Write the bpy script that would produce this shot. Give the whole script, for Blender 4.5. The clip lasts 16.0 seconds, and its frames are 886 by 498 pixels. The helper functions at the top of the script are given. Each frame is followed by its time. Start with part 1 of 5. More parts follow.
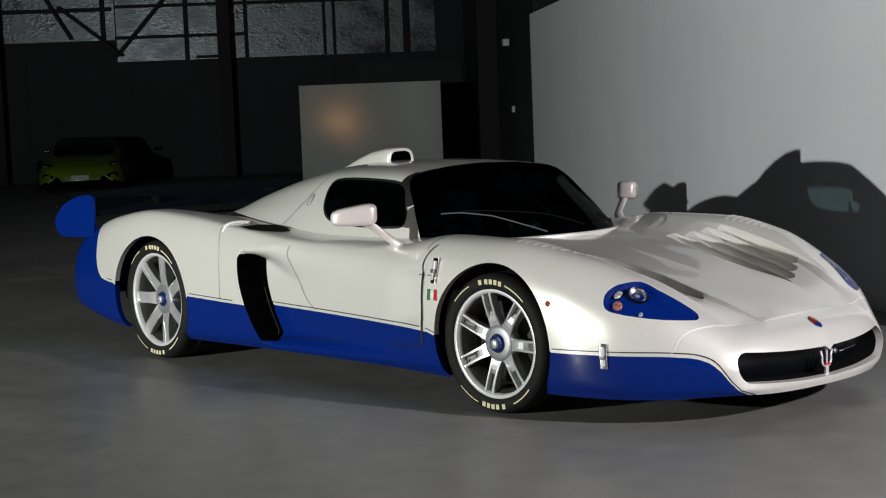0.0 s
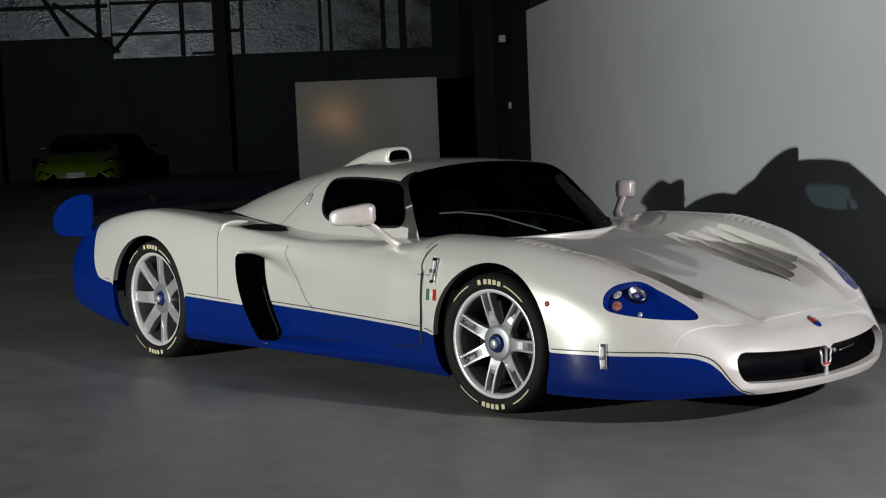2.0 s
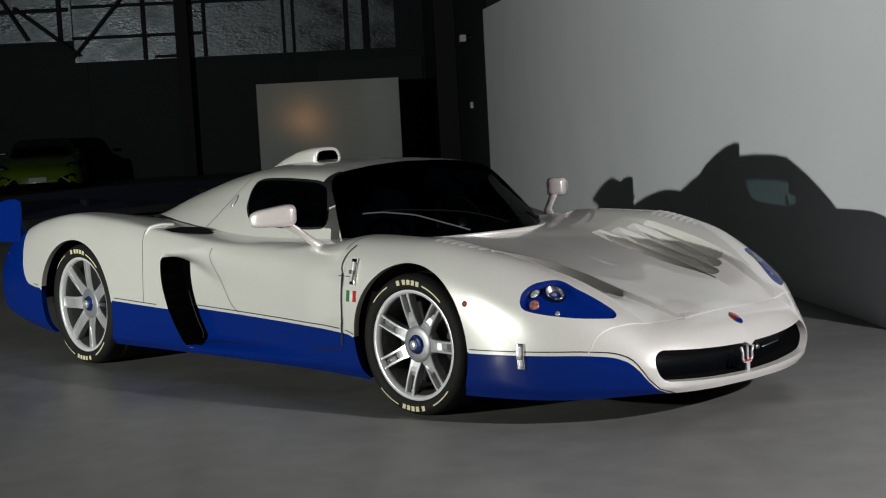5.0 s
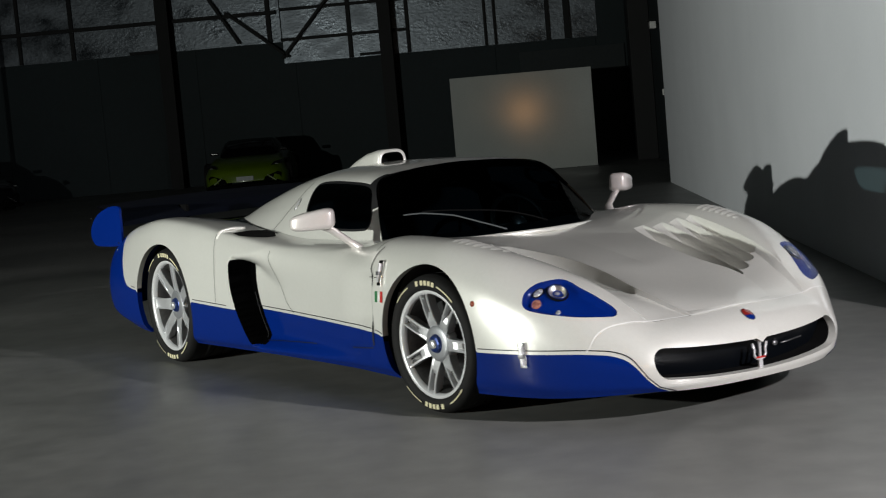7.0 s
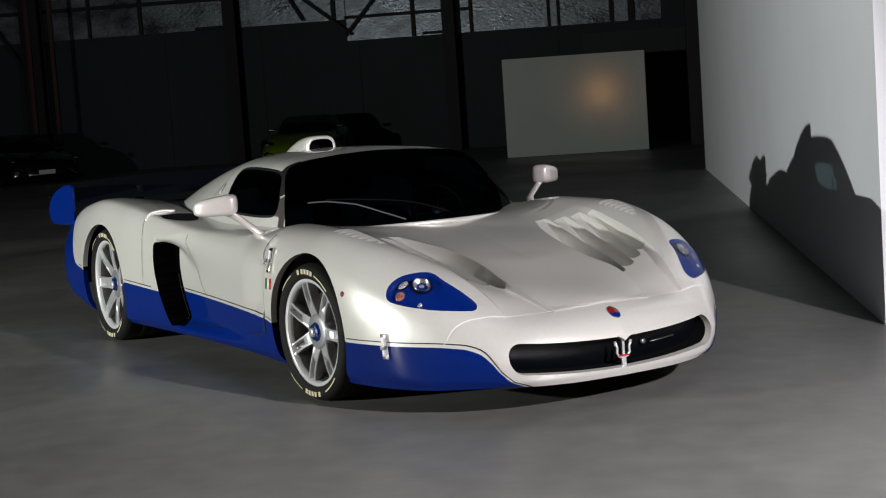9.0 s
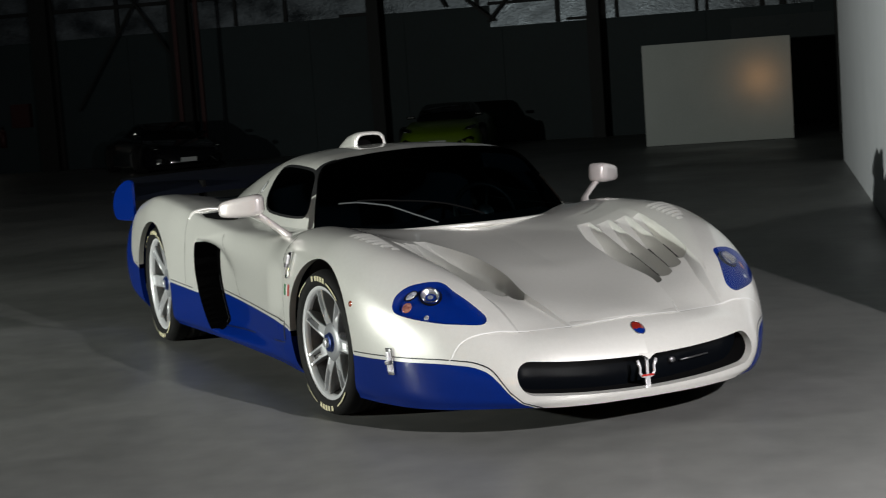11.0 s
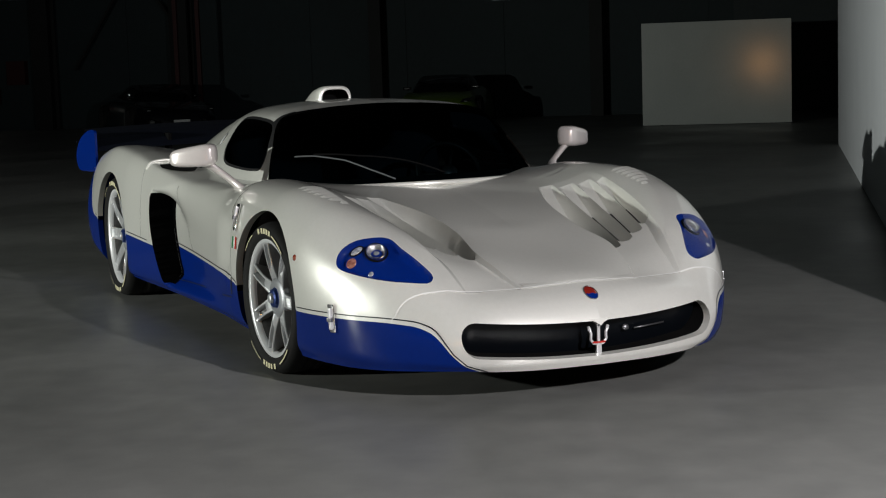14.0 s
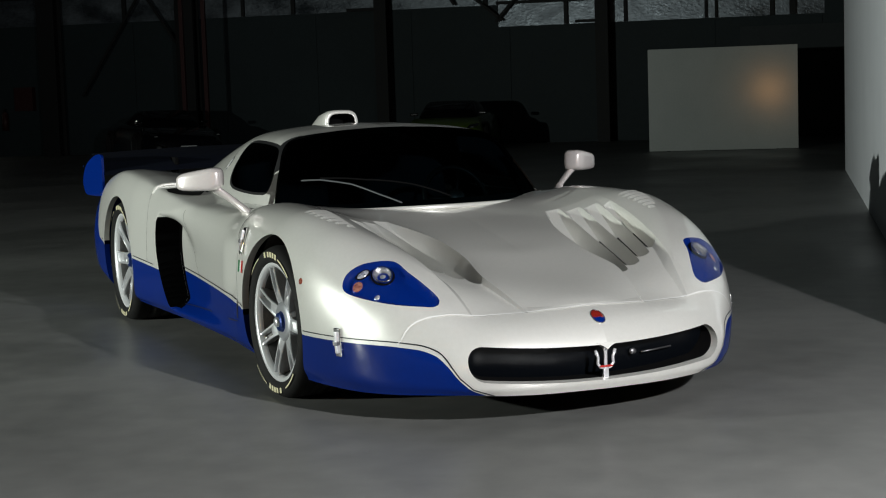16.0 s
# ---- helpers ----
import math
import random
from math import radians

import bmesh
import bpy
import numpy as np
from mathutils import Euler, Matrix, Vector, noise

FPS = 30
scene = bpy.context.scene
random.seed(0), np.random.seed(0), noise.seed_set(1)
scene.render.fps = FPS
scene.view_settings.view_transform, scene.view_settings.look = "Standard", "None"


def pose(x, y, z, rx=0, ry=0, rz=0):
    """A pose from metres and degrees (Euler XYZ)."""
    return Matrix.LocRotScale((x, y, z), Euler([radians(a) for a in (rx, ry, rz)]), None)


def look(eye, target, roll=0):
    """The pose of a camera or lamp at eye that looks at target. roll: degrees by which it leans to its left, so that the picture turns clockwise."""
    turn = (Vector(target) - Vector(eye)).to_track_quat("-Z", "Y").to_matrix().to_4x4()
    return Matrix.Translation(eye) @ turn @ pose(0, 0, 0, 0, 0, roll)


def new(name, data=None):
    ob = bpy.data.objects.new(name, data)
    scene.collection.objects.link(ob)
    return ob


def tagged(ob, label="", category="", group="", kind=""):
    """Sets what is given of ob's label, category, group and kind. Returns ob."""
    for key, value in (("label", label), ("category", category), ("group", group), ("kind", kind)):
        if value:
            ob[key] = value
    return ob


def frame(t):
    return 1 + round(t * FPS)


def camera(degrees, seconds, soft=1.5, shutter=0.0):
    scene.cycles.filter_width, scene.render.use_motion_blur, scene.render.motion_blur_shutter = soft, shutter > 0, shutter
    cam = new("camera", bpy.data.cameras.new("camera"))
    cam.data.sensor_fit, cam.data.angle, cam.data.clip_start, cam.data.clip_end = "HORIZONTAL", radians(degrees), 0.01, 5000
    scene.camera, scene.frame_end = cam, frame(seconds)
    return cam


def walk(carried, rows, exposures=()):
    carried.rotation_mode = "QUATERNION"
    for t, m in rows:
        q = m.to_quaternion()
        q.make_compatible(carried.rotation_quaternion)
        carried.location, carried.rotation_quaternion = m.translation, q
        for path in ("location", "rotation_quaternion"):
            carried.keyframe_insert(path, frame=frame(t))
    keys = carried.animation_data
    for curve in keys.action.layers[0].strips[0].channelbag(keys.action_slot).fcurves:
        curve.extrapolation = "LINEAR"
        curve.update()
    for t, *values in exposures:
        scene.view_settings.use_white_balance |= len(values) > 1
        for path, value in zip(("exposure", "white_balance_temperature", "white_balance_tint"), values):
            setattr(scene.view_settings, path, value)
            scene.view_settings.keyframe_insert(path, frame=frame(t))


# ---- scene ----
cam = camera(32.0, 16.0, soft=1.1, shutter=0.5)

PATH = [
    (0, (5.024, -5.615, 1.354), (3.526, -4.301, 1.18), -2.3),
    (0.5, (5.009, -5.631, 1.352), (3.514, -4.315, 1.17), -2.2),
    (1, (5.002, -5.625, 1.355), (3.507, -4.31, 1.169), -2.3),
    (1.5, (5.004, -5.619, 1.364), (3.509, -4.303, 1.177), -2.3),
    (2, (5.009, -5.619, 1.374), (3.515, -4.302, 1.194), -2.4),
    (2.5, (5.011, -5.612, 1.371), (3.518, -4.292, 1.205), -2.4),
    (3, (5.013, -5.619, 1.367), (3.523, -4.295, 1.207), -2.4),
    (3.5, (4.99, -5.633, 1.353), (3.5, -4.308, 1.19), -2.2),
    (4, (4.987, -5.616, 1.349), (3.521, -4.266, 1.176), -2.3),
    (4.2, (5.0, -5.587, 1.351), (3.542, -4.228, 1.175), -2.6),
    (6.3, (5.548, -4.847, 1.35), (3.943, -3.668, 1.171), -4.9),
    (6.5, (5.65, -4.774, 1.352), (4.01, -3.643, 1.177), -5.0),
    (7, (5.833, -4.636, 1.348), (4.165, -3.546, 1.174), -5.0),
    (7.5, (5.985, -4.451, 1.357), (4.31, -3.371, 1.184), -4.3),
    (8, (6.196, -4.255, 1.348), (4.514, -3.187, 1.175), -3.9),
    (8.5, (6.378, -4.076, 1.35), (4.66, -3.07, 1.156), -4.1),
    (8.7, (6.396, -3.983, 1.34), (4.674, -2.986, 1.145), -4.0),
    (10.8, (6.277, -3.111, 1.345), (4.457, -2.303, 1.151), -4.2),
    (11, (6.269, -3.057, 1.345), (4.442, -2.267, 1.147), -4.0),
    (11.5, (6.248, -2.927, 1.341), (4.387, -2.221, 1.145), -3.2),
    (12, (6.215, -2.856, 1.312), (4.363, -2.133, 1.092), -2.6),
    (12.5, (6.162, -2.82, 1.282), (4.335, -2.046, 1.027), -1.9),
    (13, (6.148, -2.808, 1.252), (4.319, -2.038, 1.007), -1.6),
    (13.5, (6.13, -2.795, 1.241), (4.301, -2.017, 1.015), -1.5),
    (14, (6.128, -2.783, 1.23), (4.304, -1.996, 1.002), -1.9),
    (14.5, (6.124, -2.78, 1.225), (4.301, -1.989, 0.998), -2.2),
    (15, (6.12, -2.781, 1.221), (4.296, -1.99, 1.006), -2.1),
    (15.5, (6.126, -2.783, 1.222), (4.299, -1.997, 1.02), -2.0),
    (16, (6.116, -2.778, 1.218), (4.285, -1.996, 1.024), -1.9),
]
walk(cam, [(t, look(eye, target, roll)) for t, eye, target, roll in PATH], ((0, 0.0, 6500, 10), (0.8, -0.06, 6500, 10), (2, -0.27, 6500, 10), (4, -0.26, 6500, 10), (6.3, -0.08, 6500, 6), (7.2, 0.0, 6500, 8), (8.5, 0.0, 6500, 11), (11.5, 0.0, 6500, 6), (11.9, 0.0, 6500, 8), (12.5, -0.24, 6500, 12), (13, -0.29, 6500, 7), (15, -0.29, 6500, 6), (15.7, -0.12, 6500, 3), (16, -0.06, 6380, 3)))


# ---- world and lights ----
world = bpy.data.worlds.new("world")
scene.world = world
world.use_nodes = True
world.node_tree.nodes["Background"].inputs[0].default_value = (0.45, 0.66, 0.76, 1)
world.node_tree.nodes["Background"].inputs[1].default_value = 0.024


def lamp(name, kind, eye, target, watts, colour=(1, 1, 1), size=0.3, cone=90, blend=0.2):
    data = bpy.data.lights.new(name, kind)
    data.energy, data.color = watts, colour
    if kind == "AREA":
        data.shape, data.size = "DISK", size
    else:
        data.shadow_soft_size = size
    if kind == "SPOT":
        data.spot_size, data.spot_blend = radians(cone), blend
    ob = new(name, data)
    ob.matrix_world = look(eye, target)
    return ob


KEY = (-1.78, -9.84, 1.65)
FRONT = (6.05, 0.32, 2.5)
lamp("key_light", "SPOT", KEY, (-5.0, -0.3, 4.6), 4000, (0.985, 1.0, 0.94), 0.04, 138, 1.0)
lamp("front_light", "SPOT", FRONT, (-0.2, -3.3, 0.3), 1480, (1.03, 0.975, 1.0), 0.05, 101, 0.2)
lamp("warm_lamp", "AREA", (9.8, -6.9, 1.15), (-20, 14, 1.1), 24, (1.0, 0.48, 0.17), 0.55)

# ---- materials ----


def material(name, colour=(0.5, 0.5, 0.5), rough=0.5, metal=0.0, coat=0.0, emit=0.0, alpha=1.0, trans=0.0, spec=0.5):
    m = bpy.data.materials.new(name)
    m.use_nodes = True
    b = m.node_tree.nodes["Principled BSDF"].inputs
    b["Base Color"].default_value = (*colour, 1)
    b["Roughness"].default_value, b["Metallic"].default_value = rough, metal
    b["Coat Weight"].default_value, b["Coat Roughness"].default_value = coat, 0.03
    b["Transmission Weight"].default_value = trans
    b["Specular IOR Level"].default_value = spec
    if emit:
        b["Emission Color"].default_value, b["Emission Strength"].default_value = (*colour, 1), emit
    return m


def textured(m, scale, low, high, detail=6.0, bump=0.0, rough=None, stretch=(1, 1, 1), scale2=None, mix=0.5):
    """Noise at two scales between two colours, with relief and uneven gloss."""
    t = m.node_tree
    n, link = t.nodes, t.links.new
    b = n["Principled BSDF"]
    co = n.new("ShaderNodeTexCoord")
    mp = n.new("ShaderNodeMapping")
    mp.inputs["Scale"].default_value = stretch
    link(co.outputs["Object"], mp.inputs["Vector"])
    a = n.new("ShaderNodeTexNoise")
    a.inputs["Scale"].default_value, a.inputs["Detail"].default_value = scale, detail
    link(mp.outputs[0], a.inputs["Vector"])
    c = n.new("ShaderNodeTexNoise")
    c.inputs["Scale"].default_value, c.inputs["Detail"].default_value = scale2 or scale * 14, 4
    link(mp.outputs[0], c.inputs["Vector"])
    mx = n.new("ShaderNodeMix")
    mx.inputs["Factor"].default_value = mix
    link(a.outputs["Fac"], mx.inputs[2])
    link(c.outputs["Fac"], mx.inputs[3])
    r = n.new("ShaderNodeValToRGB")
    r.color_ramp.elements[0].position, r.color_ramp.elements[1].position = 0.3, 0.7
    r.color_ramp.elements[0].color, r.color_ramp.elements[1].color = (*low, 1), (*high, 1)
    link(mx.outputs[0], r.inputs[0])
    link(r.outputs[0], b.inputs["Base Color"])
    if rough:
        q = n.new("ShaderNodeMapRange")
        q.inputs["From Min"].default_value, q.inputs["From Max"].default_value = 0.3, 0.7
        q.inputs["To Min"].default_value, q.inputs["To Max"].default_value = rough
        link(a.outputs["Fac"], q.inputs[0])
        link(q.outputs[0], b.inputs["Roughness"])
    if bump:
        u = n.new("ShaderNodeBump")
        u.inputs["Strength"].default_value, u.inputs["Distance"].default_value = bump, 0.01
        link(c.outputs["Fac"], u.inputs["Height"])
        link(u.outputs[0], b.inputs["Normal"])
    return m


PEARL = textured(material("pearl_white_paint", rough=0.33, metal=0.30, coat=0.9, spec=0.8), 900, (0.757, 0.757, 0.713), (0.837, 0.837, 0.793), 2, scale2=60, mix=0.3)
BLUE = textured(material("blue_paint", rough=0.5, coat=0.5, spec=0.05), 900, (0.0003, 0.013, 0.135), (0.0004, 0.017, 0.17), 2, scale2=60, mix=0.3)
NAVY = material("navy_paint_and_deck_shade", (0.0016, 0.0024, 0.008), 0.45, coat=0.1)
CONCRETE = textured(material("polished_concrete", rough=0.4), 0.55, (0.122, 0.126, 0.122), (0.225, 0.226, 0.218), 8, bump=0.04, rough=(0.3, 0.55), scale2=6, mix=0.4)
WHITE_WALL = textured(material("white_wall_paint", rough=0.75), 1.2, (0.725, 0.752, 0.795), (0.785, 0.812, 0.855), 5, bump=0.03, scale2=40, mix=0.3)
DARK_WALL = textured(material("dark_cladding", rough=0.7), 0.8, (0.008, 0.018, 0.021), (0.013, 0.026, 0.031), 5, bump=0.05, scale2=12)
GREY_WALL = textured(material("grey_wall_paint", rough=0.7), 0.8, (0.018, 0.027, 0.030), (0.028, 0.038, 0.042), 5, bump=0.05, scale2=12)
STEEL_BLACK = textured(material("black_painted_steel", rough=0.7), 2, (0.0022, 0.003, 0.0035), (0.005, 0.0065, 0.0075), 5, bump=0.05)
# dark and bright colour patches add painted glints to the crinkled foil
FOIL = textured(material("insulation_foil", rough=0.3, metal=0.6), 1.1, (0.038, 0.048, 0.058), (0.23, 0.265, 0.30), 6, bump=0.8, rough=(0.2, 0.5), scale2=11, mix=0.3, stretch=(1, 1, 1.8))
BOARD = textured(material("gloss_display_board", rough=0.12, spec=0.9), 2, (0.42, 0.45, 0.435), (0.47, 0.50, 0.485), 4, bump=0.02)
BLACK = material("black_plastic", (0.008, 0.008, 0.009), 0.5)
LINER_AND_SHADE = textured(material("arch_liner_and_duct_shade", rough=0.8), 20, (0.03, 0.03, 0.03), (0.06, 0.06, 0.06), 4, bump=0.1)
PALE_LINER = textured(material("pale_liner_metal", rough=0.5, metal=0.3), 90, (0.30, 0.30, 0.29), (0.62, 0.62, 0.60), 3, bump=0.3)
INTAKE_SHADE = material("intake_shade_black", (0.0006, 0.0006, 0.0007), 1.0, spec=0.02)
MATT_BLACK = material("matt_black", (0.0025, 0.0025, 0.0027), 0.95, spec=0.1)
RUBBER = textured(material("tyre_rubber", rough=0.75, spec=0.25), 40, (0.005, 0.005, 0.005), (0.011, 0.011, 0.011), 4, bump=0.05)
BARREL_AND_SHADE = textured(material("wheel_barrel_and_channel_shade", rough=0.45, metal=0.8), 60, (0.10, 0.10, 0.10), (0.20, 0.20, 0.20), 4)
ALLOY = textured(material("silver_alloy", rough=0.34, metal=0.72), 300, (0.66, 0.67, 0.69), (0.75, 0.76, 0.78), 2, scale2=30)
BRIGHT_ALLOY = material("polished_alloy", (0.80, 0.81, 0.83), 0.33, 0.4)
CHROME = material("chrome", (0.85, 0.85, 0.86), 0.12, 1.0)


def tinted_glass(name, tint, ior=1.45, shine=0.9):
    m = bpy.data.materials.new(name)
    m.use_nodes = True
    n, link = m.node_tree.nodes, m.node_tree.links.new
    n.remove(n["Principled BSDF"])
    clear, gloss, mix, edge = n.new("ShaderNodeBsdfTransparent"), n.new("ShaderNodeBsdfGlossy"), n.new("ShaderNodeMixShader"), n.new("ShaderNodeFresnel")
    clear.inputs["Color"].default_value = (*tint, 1)
    gloss.inputs["Roughness"].default_value = 0.03
    gloss.inputs["Color"].default_value = (shine, shine, shine, 1)
    edge.inputs["IOR"].default_value = ior
    link(edge.outputs[0], mix.inputs[0])
    link(clear.outputs[0], mix.inputs[1])
    link(gloss.outputs[0], mix.inputs[2])
    link(mix.outputs[0], n["Material Output"].inputs["Surface"])
    return m


GLASS_DARK = tinted_glass("tinted_glass", (0.26, 0.335, 0.345))
CLEAR_COVER = tinted_glass("clear_lamp_cover", (0.96, 0.97, 0.98), 1.36)
GLASS_SCREEN = tinted_glass("tinted_windscreen_glass", (0.14, 0.19, 0.205), 1.22, 0.12)
AMBER = material("amber_lens", (0.26, 0.05, 0.025), 0.15, coat=1.0)
RED = material("red_paint", (0.45, 0.02, 0.015), 0.35)
ENAMEL_RED = material("red_enamel", (0.22, 0.015, 0.01), 0.2, coat=1.0)
GREEN = material("green_paint", (0.02, 0.15, 0.05), 0.5)
WHITE = material("white_paint", (0.78, 0.78, 0.76), 0.4)
CREAM = material("cream_marking", (0.62, 0.58, 0.38), 0.7)
LIME = textured(material("lime_paint", rough=0.3, coat=0.8), 400, (0.10, 0.165, 0.004), (0.12, 0.20, 0.006), 2)
DARK_RED = material("dark_red_paint", (0.035, 0.005, 0.006), 0.6)
TUBE = material("lit_lamp", (1.0, 0.97, 0.85), 0.5, emit=12)
PALE_DOOR = textured(material("pale_door", rough=0.6), 2, (0.42, 0.45, 0.45), (0.5, 0.53, 0.53), 4)

# ---- building helpers ----
HALL = pose(0, 0, 0, 0, 0, -36.16)   # hall axes: u along the white wall, v across it


def mesh_object(name, verts, faces, mat, parent=None, smooth=False, matrix=None):
    me = bpy.data.meshes.new(name)
    me.from_pydata([tuple(map(float, v)) for v in verts], [], [tuple(map(int, f)) for f in faces])
    me.materials.append(mat)
    if smooth:
        me.polygons.foreach_set("use_smooth", [True] * len(me.polygons))
    me.update()
    ob = new(name, me)
    if parent is not None:
        ob.parent = parent
    if matrix is not None:
        ob.matrix_basis = matrix
    return ob


def part(name, bm, mat, parent=None, label="", smooth=False, matrix=None):
    """One bmesh as one mesh object under a thing."""
    me = bpy.data.meshes.new(name)
    bm.to_mesh(me)
    bm.free()
    me.materials.append(mat)
    if smooth:
        me.polygons.foreach_set("use_smooth", [True] * len(me.polygons))
    ob = new(name, me)
    if parent is not None:
        ob.parent = parent
    if matrix is not None:
        ob.matrix_basis = matrix
    if label:
        ob["label"] = label
    return ob


def box_bm(x0, x1, y0, y1, z0, z1, bevel=0.0, bm=None):
    bm = bm or bmesh.new()
    made = bmesh.ops.create_cube(bm, size=1, matrix=Matrix.Translation(((x0 + x1) / 2, (y0 + y1) / 2, (z0 + z1) / 2)) @ Matrix.Diagonal((abs(x1 - x0), abs(y1 - y0), abs(z1 - z0), 1)))
    if bevel:
        vs = set(made["verts"])
        es = [e for e in bm.edges if e.verts[0] in vs and e.verts[1] in vs]
        bmesh.ops.bevel(bm, geom=es, offset=bevel, segments=2, affect="EDGES", profile=0.7)
    return bm


def hall_box(name, u0, u1, v0, v1, z0, z1, mat, parent=None, bevel=0.004, label=""):
    return part(name, box_bm(u0, u1, v0, v1, z0, z1, bevel), mat, parent, label, matrix=HALL if parent is None else None)


def empty(name, label, category, matrix=None, group=""):
    ob = new(name)
    if matrix is not None:
        ob.matrix_basis = matrix
    return tagged(ob, label, category, group)


# ---- the hall ----
tagged(hall_box("floor", -33.4, 16, -30, 12, -0.2, 0, CONCRETE, bevel=0), "polished dark grey concrete floor with faint patches", "floor", kind="structure")
tagged(hall_box("ceiling", -33.4, 16, -30, 12, 7.6, 7.8, DARK_WALL, bevel=0), "dark unlit roof lining high over the hall", "ceiling", kind="structure")
tagged(hall_box("wall_south", 16.004, 16.2, -30, 12, -0.2, 7.8, DARK_WALL, bevel=0), "plain dark hall wall", "wall", kind="structure")
tagged(hall_box("wall_west", -33.4, 16, -30.2, -30.004, -0.2, 7.8, DARK_WALL, bevel=0), "plain dark hall wall", "wall", kind="structure")
tagged(hall_box("wall_east", -33.4, 16, 12.004, 12.2, -0.2, 7.8, DARK_WALL, bevel=0), "plain dark hall wall", "wall", kind="structure")
tagged(hall_box("wall_side", -32.6, -16.3, 2.75, 2.95, 0, 7.5, GREY_WALL), "dark grey painted side wall of the hall", "wall", kind="structure")
tagged(hall_box("wall_white", -16.4, -0.8, 2.03, 2.23, 0, 2.83, WHITE_WALL), "tall white painted partition wall standing on the concrete", "wall", kind="structure")
tagged(hall_box("wall_back", -33.4, -32.9, -30, 12, 0, 7.58, DARK_WALL, bevel=0), "dark metal cladding of the back wall", "wall", kind="structure")
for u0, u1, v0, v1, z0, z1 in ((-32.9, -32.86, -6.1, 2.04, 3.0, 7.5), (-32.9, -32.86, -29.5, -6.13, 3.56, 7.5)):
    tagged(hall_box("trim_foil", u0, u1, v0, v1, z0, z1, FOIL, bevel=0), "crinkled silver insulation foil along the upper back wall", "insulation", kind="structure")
for v in (-3.37, -9.07, -14.45, -18.45, -24.0):
    post = empty("column", "black steel I-section column standing at the back wall", "column", HALL, "hall columns")
    w = 0.16 if v > -12 else 0.25
    part("web", box_bm(-32.6, -32.2, v - 0.02, v + 0.02, 0, 7.4), STEEL_BLACK, post)
    part("flange", box_bm(-32.2, -32.17, v - w, v + w, 0, 7.4), STEEL_BLACK, post)
    part("flange", box_bm(-32.63, -32.6, v - w, v + w, 0, 7.4), STEEL_BLACK, post)
post = empty("column", "black steel column standing at the side wall", "column", HALL, "hall columns")
part("shaft", box_bm(-26.2, -25.8, 2.3, 2.74, 0, 7.4, 0.01), STEEL_BLACK, post)
post = empty("column", "black steel post at the end of the white partition", "column", HALL, "hall columns")
part("shaft", box_bm(-16.75, -16.45, 2.1, 2.4, 0, 7.4, 0.01), STEEL_BLACK, post)

board = empty("display_board", "large glossy pale grey board standing upright on the floor", "board", HALL)
part("sheet", box_bm(-24.83, -24.79, -1.55, 1.38, 0.012, 2.05, 0.0), BOARD, board)
part("foot", box_bm(-25.3, -24.84, -1.2, -1.14, 0.0, 0.05, 0.004), STEEL_BLACK, board)
part("foot", box_bm(-25.3, -24.84, 0.95, 1.01, 0.0, 0.05, 0.004), STEEL_BLACK, board)


# ---- the sports car: front axle at the origin, nose towards +x ----
import itertools
from mathutils.bvhtree import BVHTree


def smooth_curve(xs, ys):
    """A monotone cubic through the given stations."""
    xs, ys = np.array(xs, float), np.array(ys, float)
    flip = xs[0] > xs[-1]
    if flip:
        xs, ys = xs[::-1], ys[::-1]
    h = np.diff(xs)
    d = np.diff(ys) / h
    m = np.zeros(len(xs))
    m[0], m[-1] = d[0], d[-1]
    for i in range(1, len(xs) - 1):
        if d[i - 1] * d[i] > 0:
            w1, w2 = 2 * h[i] + h[i - 1], h[i] + 2 * h[i - 1]
            m[i] = (w1 + w2) / (w1 / d[i - 1] + w2 / d[i])

    def at(q):
        q = np.clip(np.asarray(q, float), xs[0], xs[-1])
        i = np.clip(np.searchsorted(xs, q) - 1, 0, len(xs) - 2)
        t = (q - xs[i]) / h[i]
        return ((1 + 2 * t) * (1 - t) ** 2 * ys[i] + t * (1 - t) ** 2 * h[i] * m[i]
                + t * t * (3 - 2 * t) * ys[i + 1] + t * t * (t - 1) * h[i] * m[i + 1])
    return at


def spline_rows(P, t):
    """Catmull-Rom through control points P (n, ..., 2), at parameters t in 0..n-1."""
    P = np.concatenate([2 * P[:1] - P[1:2], P, 2 * P[-1:] - P[-2:-1]])
    i = np.clip(t.astype(int), 0, len(P) - 4)
    u = (t - i).reshape(-1, *([1] * (P.ndim - 1)))
    a, b, c, d = P[i], P[i + 1], P[i + 2], P[i + 3]
    return 0.5 * (2 * b + (c - a) * u + (2 * a - 5 * b + 4 * c - d) * u**2 + (3 * b - a - 3 * c + d) * u**3)


def polygon_distance(px, py, poly):
    """Signed distance to a closed polygon, negative inside."""
    poly = np.array(poly, float)
    a, b = poly, np.roll(poly, -1, 0)
    best = np.full(px.shape, 9.0)
    inside = np.zeros(px.shape, bool)
    for (ax, ay), (bx, by) in zip(a, b):
        ex, ey = bx - ax, by - ay
        t = np.clip(((px - ax) * ex + (py - ay) * ey) / (ex * ex + ey * ey), 0, 1)
        best = np.minimum(best, np.hypot(px - ax - t * ex, py - ay - t * ey))
        cross = (ay > py) != (by > py)
        inside ^= cross & (px < (bx - ax) * (py - ay) / (by - ay if by != ay else 1e-9) + ax)
    return np.where(inside, -best, best)


